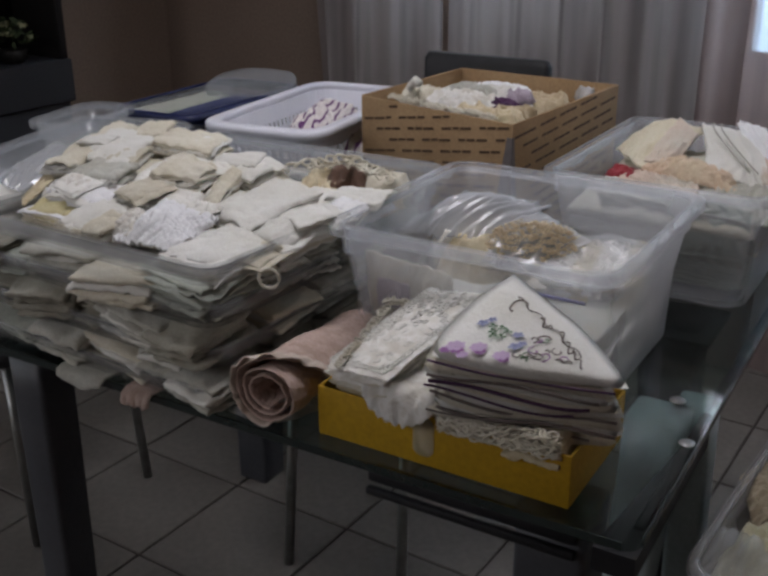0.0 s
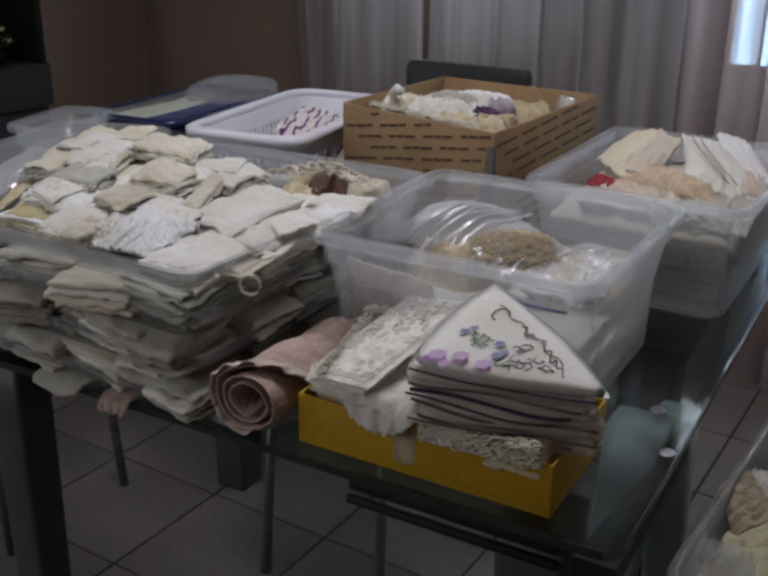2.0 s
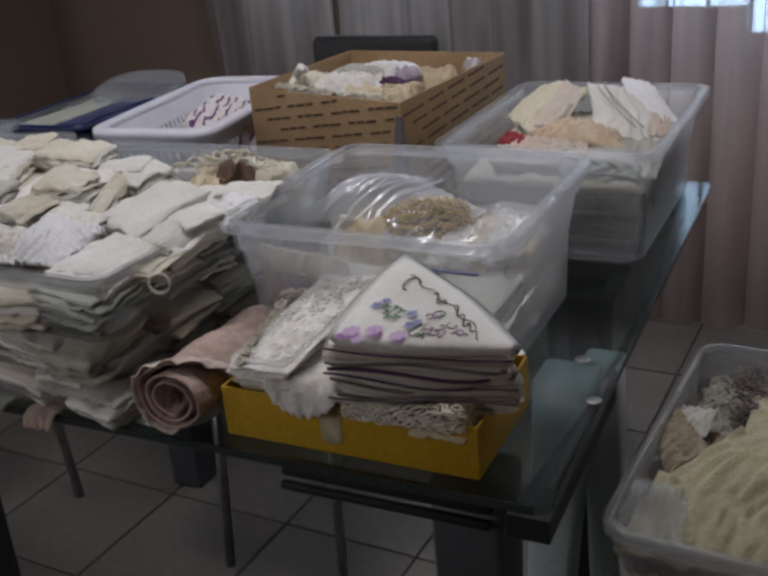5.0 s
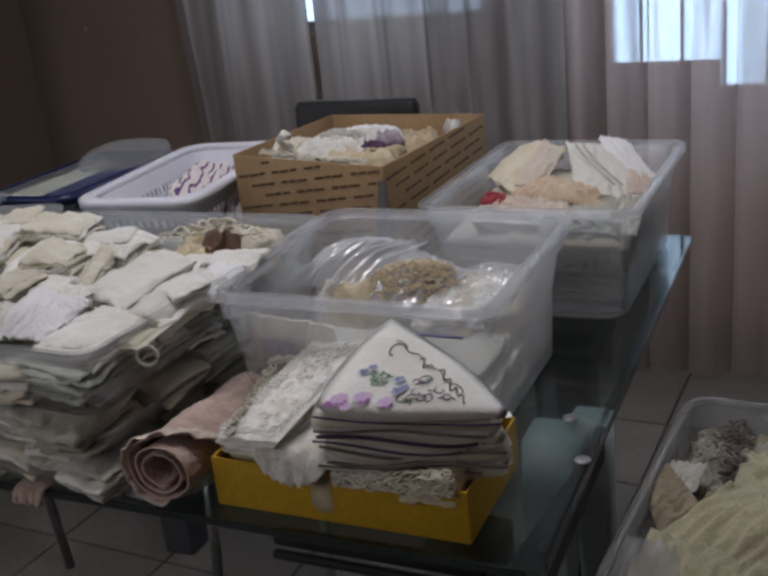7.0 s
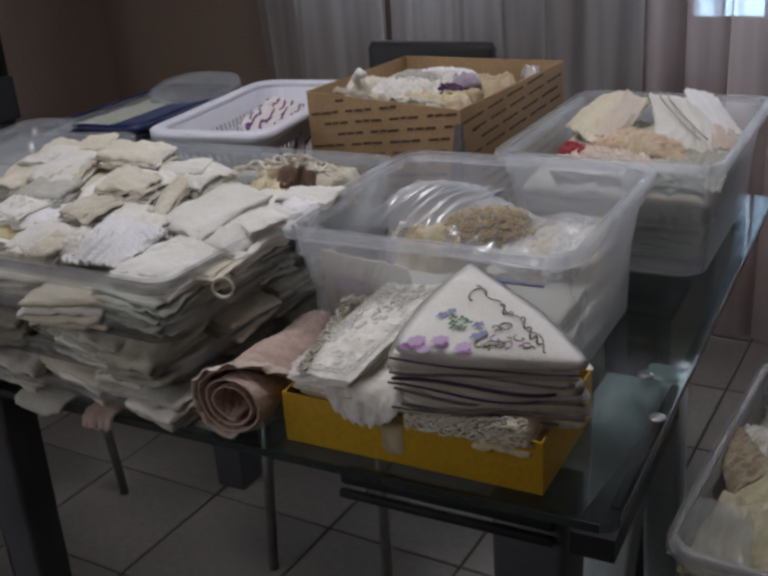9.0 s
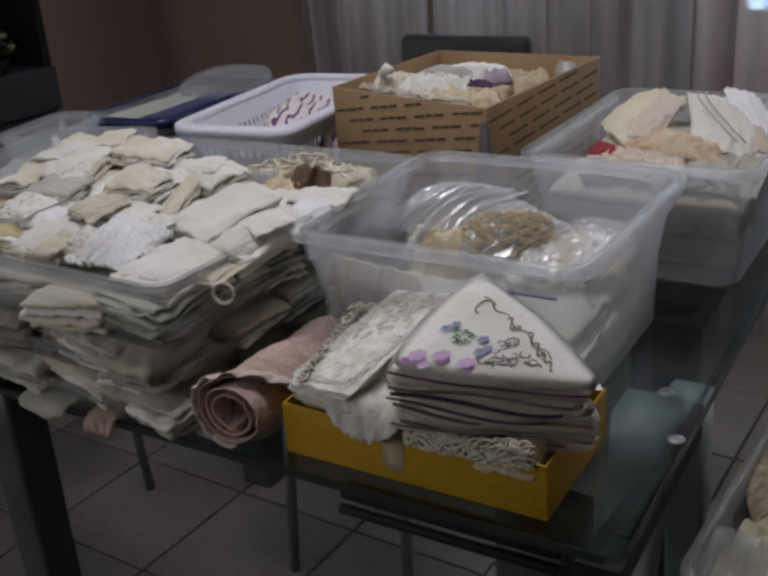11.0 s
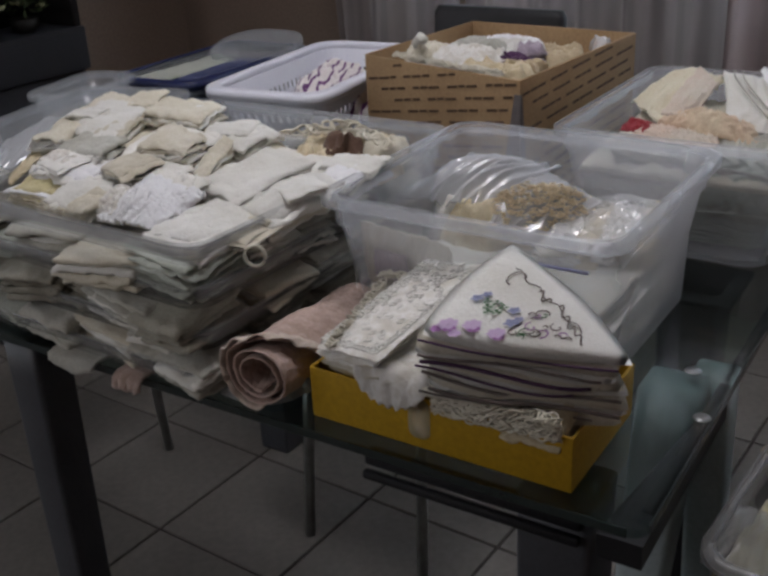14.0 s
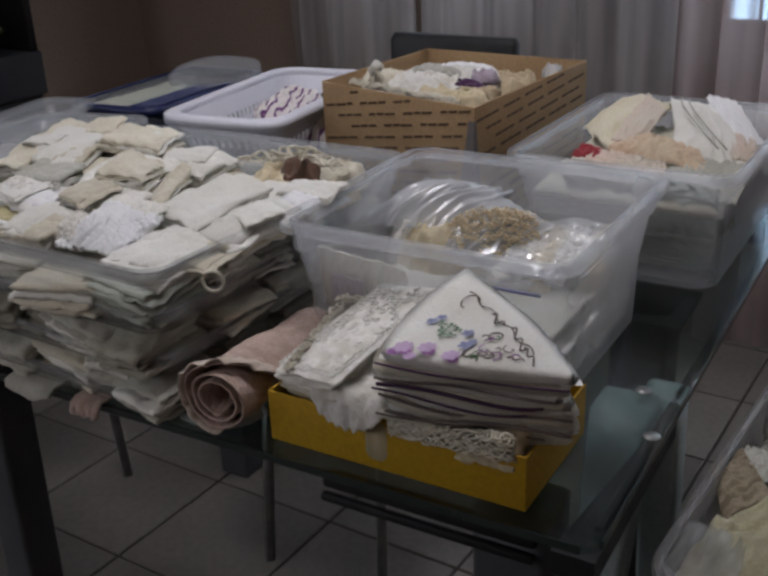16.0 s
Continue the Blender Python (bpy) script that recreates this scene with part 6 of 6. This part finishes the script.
for k, (corners, fo, am, bu, mt, lb) in enumerate((
        (((0.045, 0.225, 0.650), (0.200, 0.150, 0.655), (0.300, 0.270, 0.680), (0.120, 0.335, 0.678)), 7, 0.011, 0.020, DIM_YELLOW, "pale yellow cotton lying across the bin"),
        (((0.030, 0.105, 0.640), (0.220, 0.100, 0.645), (0.230, 0.190, 0.668), (0.050, 0.235, 0.664)), 7, 0.011, 0.016, DIM_YELLOW, "faded yellow cotton at the bin's front"),
        (((0.120, 0.330, 0.670), (0.330, 0.260, 0.672), (0.350, 0.430, 0.668), (0.130, 0.450, 0.660)), 6, 0.010, 0.016, DIM_YELLOW, "cream-yellow cotton heaped in the bin"),
        (((0.100, 0.430, 0.650), (0.340, 0.410, 0.655), (0.350, 0.530, 0.640), (0.090, 0.530, 0.636)), 6, 0.010, 0.014, DIM_GREY, "greyish yellow cloth at the bin's far end"),
        (((0.010, 0.355, 0.648), (0.055, 0.250, 0.650), (0.095, 0.300, 0.664), (0.040, 0.385, 0.664)), 6, 0.009, 0.012, DIM_TAN, "tan knitted cloth curled at the bin's side"),
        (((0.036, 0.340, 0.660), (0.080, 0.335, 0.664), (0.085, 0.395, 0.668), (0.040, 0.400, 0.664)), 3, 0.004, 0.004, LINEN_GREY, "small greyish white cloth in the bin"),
        (((0.150, 0.260, 0.682), (0.260, 0.230, 0.684), (0.300, 0.330, 0.694), (0.180, 0.350, 0.692)), 6, 0.009, 0.012, DIM_YELLOW, "pale frilled yellow cotton on the heap"))):
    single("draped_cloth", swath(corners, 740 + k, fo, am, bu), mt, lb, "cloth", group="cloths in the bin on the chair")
single("clear_bag", swath(((0.018, 0.105, 0.660), (0.105, 0.095, 0.662), (0.090, 0.195, 0.676), (0.026, 0.205, 0.670)), 749, 5, 0.007, 0.010, 0.0006, 50), DULL_PLASTIC, "crumpled clear bag at the bin's corner", "bag")
for k, (x, y, mt) in enumerate(((-0.118, 0.165, HEM_GREY), (-0.105, 0.10, HEM_GREY))):
    single("crochet_trim", loops_edge(bmesh.new(), [(x + rc.gauss(0, 0.012), y + rc.gauss(0, 0.022), 0.176 + rc.uniform(-0.014, 0.010)) for _ in range(60)], 0.0075, 0.0016, 760 + k), mt, "dark grey-brown" + " looped lace in the bin on the chair", "lace", B3, "lace loops in the bin")

# ---- floor ----
floor = single("floor", boxed((-0.4, -0.15, -0.054), (5.2, 5.1, 0.1)), GROUT, "dark grout bed of the tiled floor", "floor", kind="structure", smooth=False)
T = 0.3235
tile_mesh = mesh_of("tile", boxed((0, 0, -0.004), (T - 0.007, T - 0.007, 0.009), 0.002), TILE, False)
for i in range(-7, 9):
    for j in range(-11, 5):
        x, y = -0.885 + (i + 0.5) * T, 0.741 + (j + 0.5) * T
        if -2.95 < x < 2.15 and -2.7 < y < 2.36:
            o = new("tile", tile_mesh)
            o.location = (x, y, 0)
            o.parent = floor
